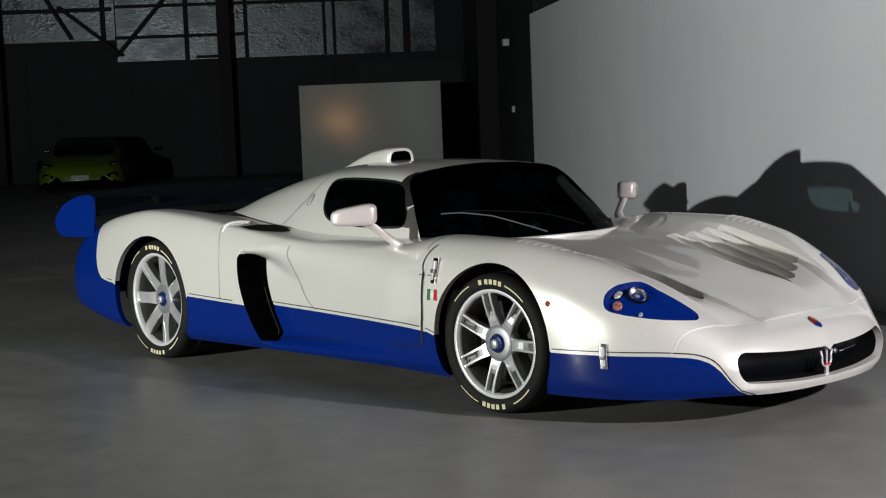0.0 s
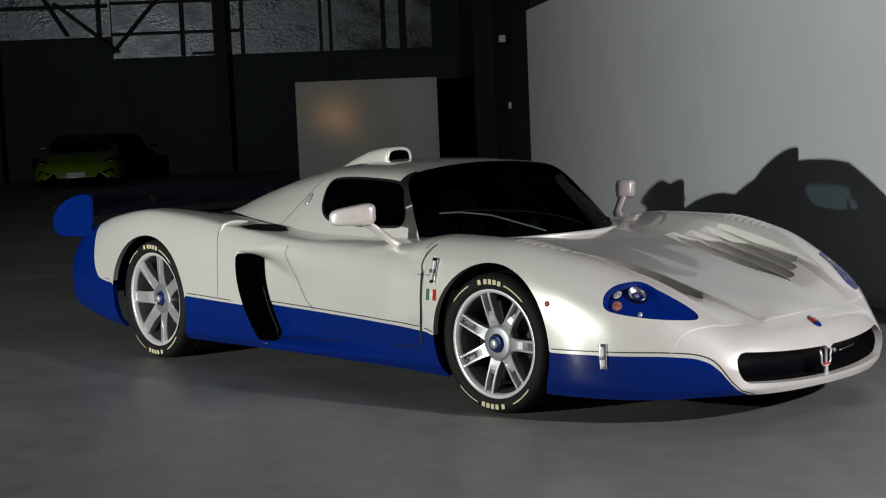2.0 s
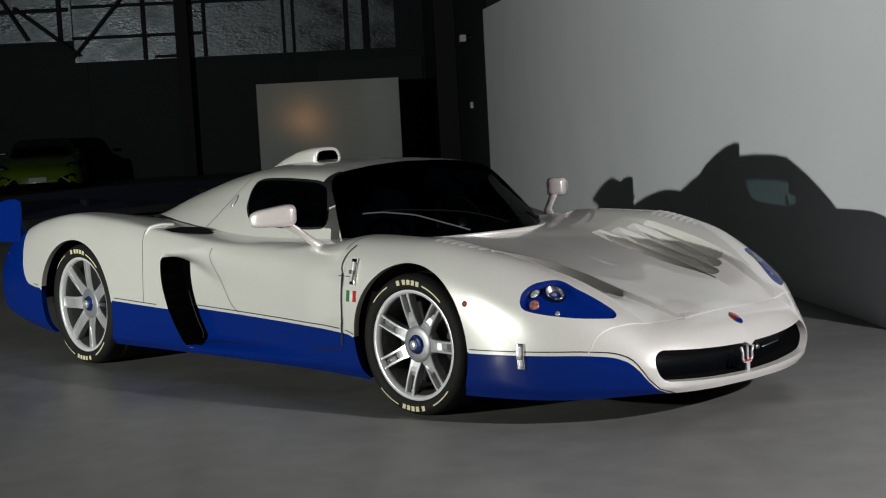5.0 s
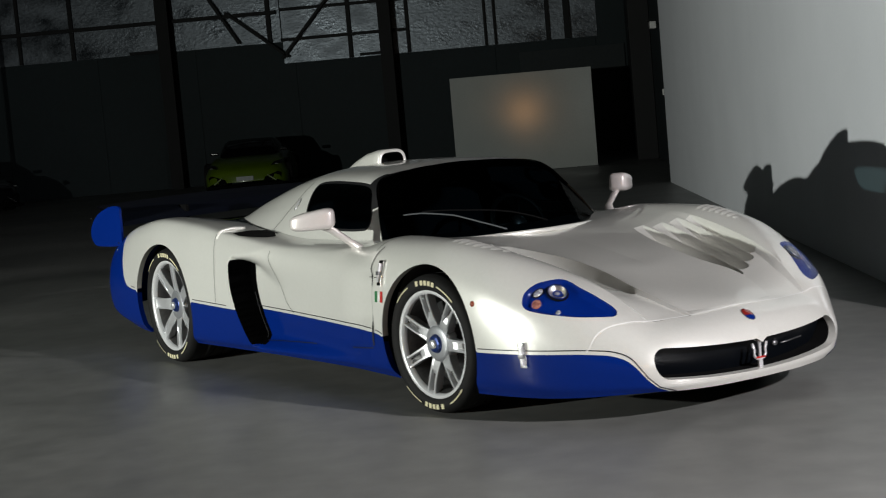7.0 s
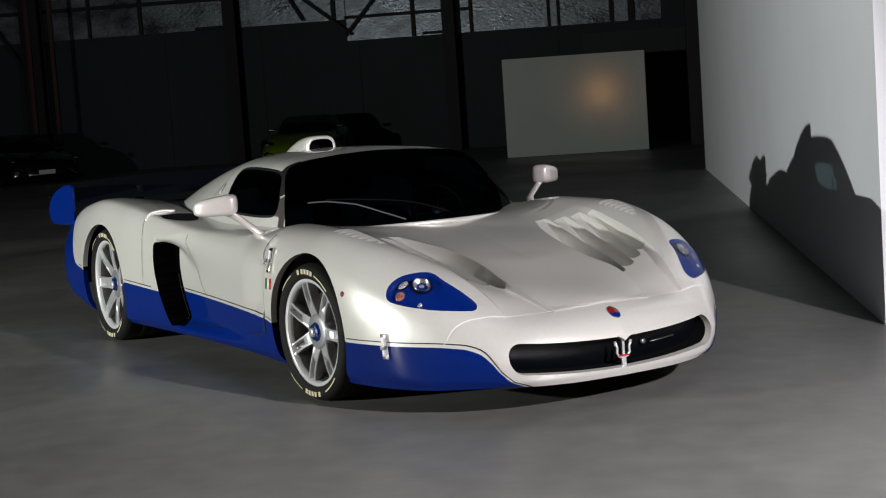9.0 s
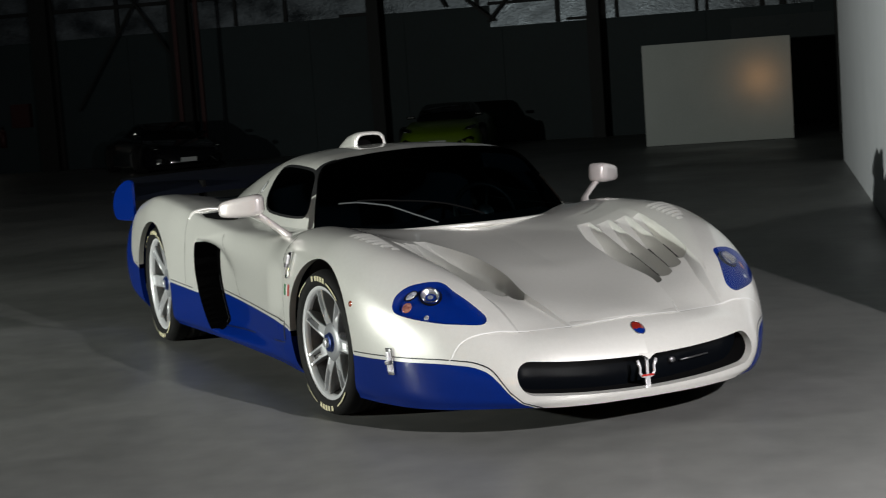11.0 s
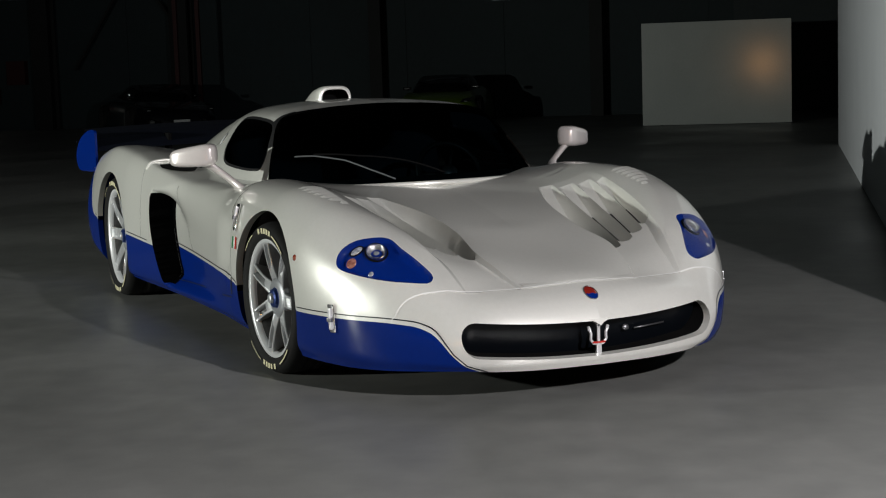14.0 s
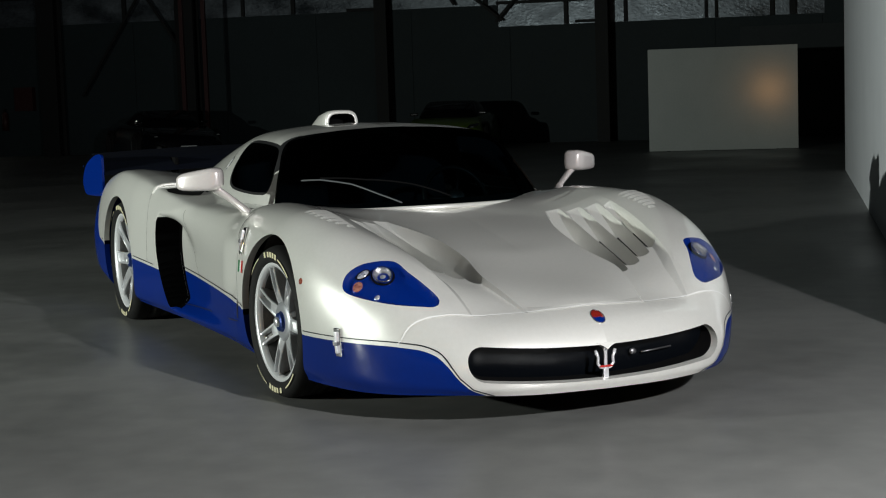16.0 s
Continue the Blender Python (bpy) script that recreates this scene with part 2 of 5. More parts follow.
def rounded(poly, n=6):
    """A closed smooth curve through the corners."""
    P = np.array(poly, float)
    k = len(P)
    t = np.linspace(0, 1, n, endpoint=False)[:, None]
    out = []
    for i in range(k):
        a, b, c, d = P[i - 1], P[i], P[(i + 1) % k], P[(i + 2) % k]
        out.append(0.5 * (2 * b + (c - a) * t + (2 * a - 5 * b + 4 * c - d) * t**2 + (3 * b - a - 3 * c + d) * t**3))
    return np.concatenate(out)


# stations round the plan outline, from the middle of the nose along the side to the middle of the tail
ST = list(range(20))
OUT_X = [1.152, 1.140, 1.106, 1.047, 0.938, 0.793, 0.608, 0.35, 0.0, -0.40, -0.80, -1.40, -2.0, -2.5, -2.9, -3.3, -3.62, -3.88, -3.99, -4.01]
OUT_Y = [0.0, 0.20, 0.394, 0.542, 0.658, 0.772, 0.867, 0.934, 0.963, 0.968, 0.960, 0.965, 0.985, 1.01, 1.015, 1.0, 0.98, 0.92, 0.60, 0.0]
SPINE = [0.75, 0.74, 0.72, 0.69, 0.62, 0.50, 0.36, 0.18, -0.10, -0.45, -0.80, -1.40, -2.0, -2.5, -2.9, -3.25, -3.40, -3.48, -3.52, -3.53]
Z_MID = [0.495, 0.497, 0.503, 0.51, 0.53, 0.562, 0.597, 0.637, 0.687, 0.740, 0.747, 0.76, 0.78, 0.80, 0.80, 0.78, 0.75, 0.72, 0.70, 0.70]
R_VALLEY = [0.34, 0.34, 0.34, 0.36, 0.38, 0.42, 0.44, 0.45, 0.44, 0.44, 0.45, 0.45, 0.45, 0.45, 0.45, 0.45, 0.45, 0.45, 0.4, 0.4]
Z_VALLEY = [0.468, 0.468, 0.471, 0.478, 0.505, 0.545, 0.59, 0.64, 0.694, 0.745, 0.748, 0.755, 0.78, 0.80, 0.81, 0.80, 0.785, 0.78, 0.775, 0.775]
R_CREST = [0.60, 0.60, 0.60, 0.62, 0.70, 0.72, 0.73, 0.76, 0.77, 0.78, 0.80, 0.82, 0.84, 0.82, 0.82, 0.82, 0.80, 0.78, 0.7, 0.7]
Z_CREST = [0.425, 0.425, 0.427, 0.438, 0.490, 0.572, 0.648, 0.722, 0.775, 0.782, 0.740, 0.738, 0.785, 0.842, 0.862, 0.825, 0.76, 0.70, 0.67, 0.67]
R_EDGE = [0.85, 0.85, 0.86, 0.87, 0.90, 0.93, 0.93, 0.935, 0.94, 0.94, 0.94, 0.945, 0.95, 0.95, 0.95, 0.955, 0.94, 0.93, 0.9, 0.9]
Z_EDGE = [0.362, 0.362, 0.366, 0.375, 0.43, 0.492, 0.565, 0.648, 0.708, 0.718, 0.675, 0.685, 0.742, 0.79, 0.81, 0.77, 0.71, 0.65, 0.62, 0.62]
Z_WIDE = [0.25, 0.25, 0.252, 0.262, 0.30, 0.35, 0.42, 0.48, 0.52, 0.52, 0.50, 0.50, 0.52, 0.54, 0.54, 0.52, 0.50, 0.48, 0.46, 0.46]
Z_SILL = [0.165, 0.165, 0.165, 0.17, 0.18, 0.19, 0.20, 0.21, 0.22, 0.22, 0.22, 0.22, 0.22, 0.22, 0.22, 0.24, 0.26, 0.28, 0.3, 0.3]
R_FOOT = [0.955, 0.955, 0.955, 0.955, 0.96, 0.96, 0.955, 0.95, 0.95, 0.948, 0.945, 0.945, 0.95, 0.95, 0.95, 0.95, 0.95, 0.9, 0.9, 0.9]
Z_FOOT = [0.125, 0.125, 0.128, 0.135, 0.13, 0.122, 0.118, 0.118, 0.125, 0.135, 0.14, 0.14, 0.14, 0.14, 0.145, 0.16, 0.20, 0.25, 0.28, 0.28]

arc = np.concatenate([[0], np.cumsum(np.hypot(np.diff(OUT_X), np.diff(OUT_Y)))])
arc = arc + 0.02 * np.arange(20)
COLS = 640
station = np.interp(np.concatenate([np.linspace(0, arc[10], 400, endpoint=False), np.linspace(arc[10], arc[-1], COLS - 400)]), arc, ST)
curve = {k: smooth_curve(ST, v)(station) for k, v in dict(ox=OUT_X, oy=OUT_Y, sp=SPINE, zm=Z_MID, rv=R_VALLEY, zv=Z_VALLEY, rc=R_CREST, zc=Z_CREST,
         re=R_EDGE, ze=Z_EDGE, zw=Z_WIDE, zs=Z_SILL, rf=R_FOOT, zf=Z_FOOT).items()}
one, nil = np.ones(COLS), np.zeros(COLS)
control = np.array([[nil, curve["zm"]], [curve["rv"], curve["zv"]], [curve["rc"], curve["zc"]], [curve["re"], curve["ze"]],
                    [one, curve["zw"]], [one * 0.992, curve["zs"]], [curve["rf"], curve["zf"]]]).transpose(0, 2, 1)
ROWS = 130
rows_t = np.concatenate([np.linspace(0, 2, 84, endpoint=False), np.linspace(2, 4, 24, endpoint=False), np.linspace(4, 6, ROWS - 108)])
profile = spline_rows(control, rows_t)                      # rows, cols, (r, z)
half = np.empty((ROWS, COLS, 3))
half[..., 0] = curve["sp"] + (curve["ox"] - curve["sp"]) * profile[..., 0]
half[..., 1] = -curve["oy"] * profile[..., 0]
half[..., 2] = profile[..., 1]


def ramp(x, a, b):
    t = np.clip((x - a) / (b - a), 0, 1)
    return t * t * (3 - 2 * t)


def intake_lip(z):
    """The leading edge of the rear quarter panel."""
    d = np.clip(0.645 - z, 0, 0.5)
    return -1.945 + 0.05 * d + 0.75 * d * d


def shape_side(V):
    """Sunken door skin that leads to the side intake, and the outlet behind the front wheel."""
    x, y, z = V[..., 0], V[..., 1], V[..., 2]
    lip = intake_lip(z)
    reach = ramp(x, lip + 0.02, lip + 0.50)
    band = ramp(z, 0.15, 0.24) * (1 - ramp(z, 0.620 - 0.16 * reach, 0.660 + 0.09 * reach))
    depth = 0.120 * np.clip((-0.50 - x) / 1.42, 0, 1) * band * (x > lip)
    depth = depth + 0.034 * (1 - ramp(-x, 0.45, 0.78)) * (x < -0.43) * ramp(z, 0.34, 0.42) * (1 - ramp(z, 0.57, 0.66))
    V[..., 1] = y + np.where(np.abs(y) > 0.6, depth, 0)


# crest lines of the sunken bonnet lane, from its inner to its outer edge: y against x
CRESTS = [smooth_curve(*q) for q in (
    ([-0.16, -0.08, 0.05, 0.16, 0.30, 0.45, 0.69, 0.80, 1.0], [0.395, 0.375, 0.330, 0.298, 0.276, 0.270, 0.297, 0.283, 0.240]),
    ([-0.16, -0.03, 0.68, 1.0], [0.462, 0.445, 0.354, 0.298]),
    ([-0.16, 0.01, 0.645, 1.0], [0.540, 0.522, 0.428, 0.355]),
    ([-0.16, 0.07, 0.607, 1.0], [0.606, 0.587, 0.497, 0.410]),
    ([-0.16, 0.22, 0.58, 0.75, 0.80, 0.945, 1.0], [0.650, 0.612, 0.550, 0.514, 0.500, 0.468, 0.455]))]
TIPS = (0.702, 0.670, 0.634, 0.594)        # front ends of the four outlets
TAILS = (-0.10, -0.04, 0.0, 0.06)          # where they run out
RUN = (0.22, 0.25, 0.25, 0.25)              # how much of the width each inner wall takes
LANE_BACK = -0.12


def lane_front(y):
    """The joint between bonnet and nose, x against the distance from the middle."""
    return np.interp(y, [0.0, 0.1, 0.241, 0.356, 0.474, 0.577, 0.66], [0.998, 0.998, 0.988, 0.968, 0.950, 0.924, 0.90])


def lane_field(x, y, z):
    """Negative inside the opening that the lane panel fills."""
    y = np.abs(y)
    return np.maximum(np.maximum(CRESTS[0](x) - 0.012 - y, y - CRESTS[4](x) - 0.012), np.maximum(LANE_BACK - x, x - lane_front(y)))


def lane_depth(x, k, q):
    """How far the panel lies under the bonnet, across groove k at q from its inner crest (0) to its outer (1)."""
    y = CRESTS[k](x) + (CRESTS[k + 1](x) - CRESTS[k](x)) * q
    drop = np.interp(x, [-0.1, 0.05, 0.2, 0.35, 0.6, 0.72, 0.98], [0.0, 0.008, 0.018, 0.024, 0.026, 0.024, 0.008])
    bank = np.interp(x, [0.2, 0.5, 0.60, 0.76, 0.95, 1.0], [0.03, 0.025, 0.025, 0.036, 0.014, 0.010])
    lane = drop * np.clip((y - CRESTS[0](x)) / 0.009, 0, 1) * np.clip((CRESTS[4](x) - y) / bank, 0, 1)
    r = 0.032
    end = np.sqrt(np.clip(1 - np.clip((x - TIPS[k] + r) / r, 0, 1) ** 2, 0, 1))
    q = np.where(end > 0.02, 0.55 + (q - 0.55) / np.maximum(end, 0.02), 2.0)
    inside = (q > 0) & (q < 1) & (x > TAILS[k])
    span = np.clip((x - TAILS[k]) / (TIPS[k] - TAILS[k]), 0, 1)
    deep = (0.078 if k == 0 else 0.060) * np.clip(span * 2.8, 0, 1) ** 0.8
    run = RUN[k]
    shape = np.where(q < run, np.clip(q / run, 0, 1) ** (1.3 - 0.3 * ramp(x, 0.0, 0.25)), np.where(q < 0.82, 1.0, np.clip((1.0 - q) / 0.17, 0, 1)))
    return lane + np.where(inside, deep * np.clip(shape, 0, 1), 0)


def shape_hood(V):
    """The hollow at the foot of the windscreen."""
    x, y, z = V[..., 0], np.abs(V[..., 1]), V[..., 2]
    sink = 0.008 * ramp(x, -0.78, -0.52) * (1 - ramp(x, -0.28, -0.05)) * ramp(y, 0.18, 0.42) * (1 - ramp(y, 0.57, 0.72))
    V[..., 2] = z - np.where((z > 0.35) & (y < 0.8), sink, 0)


def smooth_hood(V):
    """Fairs the front of the bonnet into one even surface."""
    x, y, z = V[..., 0], np.abs(V[..., 1]), V[..., 2]
    top = rows_t[:, None] < 2.0
    zone = top & (x > 0.25) & (x < 1.06) & (y < 0.66)
    basis = lambda x, y: np.stack([x**i * y ** (2 * j) for i in range(5) for j in range(4) if i + j < 6], -1)
    fit, *_ = np.linalg.lstsq(basis(x[zone], y[zone]), z[zone], rcond=None)
    weight = ramp(x, 0.30, 0.50) * (1 - ramp(x, 0.88, 1.06)) * (1 - ramp(y, 0.50, 0.62)) * top
    V[..., 2] = z + np.where(zone, weight * (basis(x, y) @ fit - z), 0)


smooth_hood(half)
shape_hood(half)
# columns at the leading edge of the intake and at the rear edge of the front wing are pulled together to make a crisp step
shape_side(half)
left = half[:0:-1].copy()
left[..., 1] *= -1
grid = np.concatenate([left, half])
NR = len(grid)
V = grid.reshape(-1, 3)
idx = np.arange(NR * COLS).reshape(NR, COLS)
QUADS = np.stack([idx[:-1, :-1], idx[:-1, 1:], idx[1:, 1:], idx[1:, :-1]], -1).reshape(-1, 4)
EDGES = np.concatenate([np.stack([idx[:-1].ravel(), idx[1:].ravel()], 1), np.stack([idx[:, :-1].ravel(), idx[:, 1:].ravel()], 1)])


class Skin:
    """A fine surface that is cut into parts along smooth lines."""

    def __init__(self, V, quads, edges):
        self.V, self.quads, self.edges, self.fields = V.copy(), quads, edges, {}
        self.moved = np.zeros(len(V), bool)

    def cut(self, name, field, where=None):
        V = self.V
        g = field(V[:, 0], V[:, 1], V[:, 2])
        if where is not None:
            g = np.where(where(V[:, 0], V[:, 1], V[:, 2]), g, 1.0)
        a, b = self.edges.T
        hit = (g[a] * g[b] < 0) & (np.abs(g[a]) < 0.2) & (np.abs(g[b]) < 0.2)
        a, b = a[hit], b[hit]
        t = g[a] / (g[a] - g[b])
        near = np.where(t < 0.5, a, b)
        place = V[a] + (V[b] - V[a]) * t[:, None]
        cost = np.linalg.norm(place - V[near], axis=1)
        order = np.argsort(-cost)
        near, place = near[order], place[order]
        free = ~self.moved[near]
        V[near[free]] = place[free]
        g[near] = 0
        self.moved[near] = True
        self.fields[name] = g

    def split(self):
        q = self.quads
        swap = np.zeros(len(q), bool)
        for g in self.fields.values():
            c = g[q]
            swap |= (c[:, 1] == 0) & (c[:, 3] == 0) & (c[:, 0] * c[:, 2] < 0)
        one = np.where(swap[:, None], q[:, [0, 1, 3]], q[:, [0, 1, 2]])
        two = np.where(swap[:, None], q[:, [1, 2, 3]], q[:, [0, 2, 3]])
        self.tris = np.concatenate([one, two])
        self.inside = {n: g[self.tris].mean(1) < 0 for n, g in self.fields.items()}
        P = self.V[self.tris]
        fn = np.cross(P[:, 1] - P[:, 0], P[:, 2] - P[:, 0])
        N = np.zeros_like(self.V)
        fn[self.inside.get("mouth", np.zeros(len(fn), bool))] *= 1e-4
        for k in range(3):
            np.add.at(N, self.tris[:, k], fn)
        self.N = N / np.maximum(np.linalg.norm(N, axis=1, keepdims=True), 1e-9)

    def piece(self, name, keep, mat, parent, label=""):
        T = self.tris[keep]
        if not len(T):
            return None
        used, back = np.unique(T, return_inverse=True)
        me = bpy.data.meshes.new(name)
        me.from_pydata(self.V[used].tolist(), [], back.reshape(-1, 3).tolist())
        me.materials.append(mat)
        me.polygons.foreach_set("use_smooth", [True] * len(me.polygons))
        me.normals_split_custom_set_from_vertices(self.N[used].tolist())
        ob = new(name, me)
        ob.parent = parent
        if label:
            ob["label"] = label
        return ob

    def tree(self):
        return BVHTree.FromPolygons([tuple(v) for v in self.V], [tuple(map(int, t)) for t in self.tris])


car = empty("sports_car", "low pearl white and royal blue sports car with rear wing", "car")

BLUE_LINE = smooth_curve([-3.9, -3.52, -3.47, -3.40, -3.25, -2.42, -1.88, -1.27, -0.85, -0.42, -0.32, 0.36, 0.8, 0.915, 0.972, 1.016, 1.040, 1.065, 1.3],
                         [1.1, 1.0, 0.52, 0.44, 0.42, 0.392, 0.372, 0.364, 0.358, 0.345, 0.322, 0.312, 0.312, 0.304, 0.284, 0.24, 0.183, 0.12, 0.0])


def lamp_plane(x, y, z):
    """The headlamp's own plane: along the wing, and up its slope."""
    return 0.707 * x - 0.707 * y, -0.45 * x - 0.45 * y + 0.78 * z


LAMP_EDGE = [(0.60, 0.845, 0.52), (0.585, 0.822, 0.563), (0.59, 0.78, 0.594), (0.607, 0.735, 0.609), (0.65, 0.655, 0.614), (0.72, 0.625, 0.575),
             (0.80, 0.59, 0.53), (0.866, 0.566, 0.488), (0.892, 0.578, 0.465), (0.885, 0.61, 0.457), (0.817, 0.714, 0.466), (0.72, 0.79, 0.479), (0.637, 0.836, 0.496)]
LAMP_DEEP = 0.024
LAMP = rounded([lamp_plane(*q) for q in LAMP_EDGE], 5)


def cabin_outline():
    """Plan outline of the cabin opening in the body."""
    a = np.linspace(-1, 1, 25)
    front = [(-0.33 - 0.40 * abs(t) ** 1.8, 0.66 * t) for t in a]
    return front + [(-1.3, 0.665), (-1.9, 0.66), (-1.9, -0.66), (-1.3, -0.665)]


body = Skin(V, QUADS, EDGES)
body.cut("arch_front", lambda x, y, z: np.hypot(x, z - 0.325) - 0.358, lambda x, y, z: (np.abs(y) > 0.6))
body.cut("arch_rear", lambda x, y, z: (np.hypot((x + 2.835) / 1.09, z - 0.345) - 0.372), lambda x, y, z: (np.abs(y) > 0.6))
body.cut("blue", lambda x, y, z: z - BLUE_LINE(x))
body.cut("lamp", lambda x, y, z: polygon_distance(*lamp_plane(x, np.abs(y), z), LAMP), lambda x, y, z: (z > 0.42) & (x > 0.5))
body.cut("grille", lambda x, y, z: np.maximum(np.hypot(np.maximum(np.abs(y) - 0.470, 0), np.abs(z - 0.226 - 0.10 * y * y) * 0.96) - 0.062, -9), lambda x, y, z: (x > 0.95) & (z < 0.36))
body.cut("lane", lane_field, lambda x, y, z: (z > 0.38) & (np.abs(y) < 0.72) & (np.abs(y) > 0.2))
body.cut("cabin", lambda x, y, z: polygon_distance(x, y, cabin_outline()), lambda x, y, z: z > 0.6)
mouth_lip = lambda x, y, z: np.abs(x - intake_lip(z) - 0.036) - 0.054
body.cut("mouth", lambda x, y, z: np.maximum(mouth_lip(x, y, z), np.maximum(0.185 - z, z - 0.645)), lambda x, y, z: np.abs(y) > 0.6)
body.split()
ins = body.inside
TREE = body.tree()
cen = body.V[body.tris].mean(1)
gone = ins["arch_front"] | ins["arch_rear"] | ins["grille"] | ins["cabin"] | ins["lane"]
side = {"R": cen[:, 1] < 0, "L": cen[:, 1] >= 0}
front, rear = cen[:, 0] > -0.43, cen[:, 0] < -2.12
middle = ~front & ~rear
# the deck between the rear wings gets navy to paint in its shadow
deck = rear & (cen[:, 0] < -3.28) & (np.abs(cen[:, 1]) < 0.80) & (cen[:, 2] > 0.68)
white = ~gone & ~ins["blue"] & ~ins["lamp"] & ~ins["mouth"] & ~deck
body.piece("shaded_tail_deck", deck & ~gone, NAVY, car, "dark navy deck under the rear wing")
body.piece("front_clamshell", white & front, PEARL, car, "pearl white bonnet, front wings and nose in one skin")
body.piece("rear_clamshell", white & rear, PEARL, car, "pearl white rear wings and deck")
for s in "RL":
    body.piece("door", white & middle & side[s], PEARL, car, "pearl white door with a sunken lower skin")
    keep = ins["lamp"] & ~gone & side[s]
    used, back = np.unique(body.tris[keep], return_inverse=True)
    outward = body.N[used] * (1 if (body.N[used] @ np.array((0.57, 0, 0.6))).mean() > 0 else -1)
    sunk = LAMP_DEEP * np.clip(-body.fields["lamp"][used] / 0.016, 0, 1) ** 0.7
    bowl_skin = mesh_object("headlamp_bowl", body.V[used] - outward * sunk[:, None], back.reshape(-1, 3), BLUE, car, True)
    bowl_skin["label"] = "blue painted headlamp bowl"
    cover = mesh_object("lamp_cover", body.V[used] + outward * 0.0008, back.reshape(-1, 3), CLEAR_COVER, car, True)
    cover.visible_shadow = False
    cover["label"] = "clear headlamp cover"
    # closed skin in near black, painting the shade of the deep mouth
    body.piece("side_intake", ins["mouth"] & ~gone & side[s], INTAKE_SHADE, car, "tall black side air intake")
    body.piece("lower_front_panel", ins["blue"] & ~gone & ~ins["mouth"] & front & side[s] & (cen[:, 0] > 0), BLUE, car, "royal blue lower front panel")
    body.piece("lower_wing_tip", ins["blue"] & ~gone & ~ins["mouth"] & front & side[s] & (cen[:, 0] <= 0), BLUE, car, "royal blue foot of the front wing")
    body.piece("sill", ins["blue"] & ~gone & ~ins["mouth"] & middle & side[s], BLUE, car, "royal blue sill")
    body.piece("lower_rear_panel", ins["blue"] & ~gone & rear & side[s] & (cen[:, 0] > -2.8), BLUE, car, "royal blue lower rear panel")
    body.piece("rear_bumper", ins["blue"] & ~gone & ~deck & rear & side[s] & (cen[:, 0] <= -2.8), BLUE, car, "royal blue rear bumper corner")


def on_body(a, b, axis, s=-1):
    """The place and normal of the skin: axis y at (x, z) on side s, axis z at (x, y), axis x at (y, z)."""
    if axis == "y":
        p, n, *_ = TREE.ray_cast(Vector((a, 3 * s, b)), Vector((0, -s, 0)))
    elif axis == "z":
        p, n, *_ = TREE.ray_cast(Vector((a, b, 3)), Vector((0, 0, -1)))
    else:
        p, n, *_ = TREE.ray_cast(Vector((4, a, b)), Vector((-1, 0, 0)))
    if p is None:
        return None
    out = {"y": Vector((0, s, 0)), "z": Vector((0, 0, 1)), "x": Vector((1, 0, 0))}[axis]
    if n.dot(out) < 0:
        n = -n
    return p, n


def bonnet_height(s):
    """A smooth sheet through the bonnet around the lane: z as a polynomial in x and y."""
    X, Y = np.meshgrid(np.linspace(-0.16, 1.0, 90), np.linspace(0.2, 0.70, 50), indexing="ij")
    X = np.minimum(X, lane_front(Y) + 0.01)
    near = (Y > CRESTS[0](X) - 0.05) & (Y < CRESTS[4](X) + 0.05)
    X, Y = X[near], Y[near]
    Z = np.array([on_body(x, y * s, "z")[0].z for x, y in zip(X, Y)])
    basis = lambda x, y: np.polynomial.chebyshev.chebvander2d((x - 0.42) / 0.6, (y - 0.45) / 0.26, [9, 6])
    fit, *_ = np.linalg.lstsq(basis(X, Y), Z, rcond=None)
    return lambda x, y: basis(x, y) @ fit


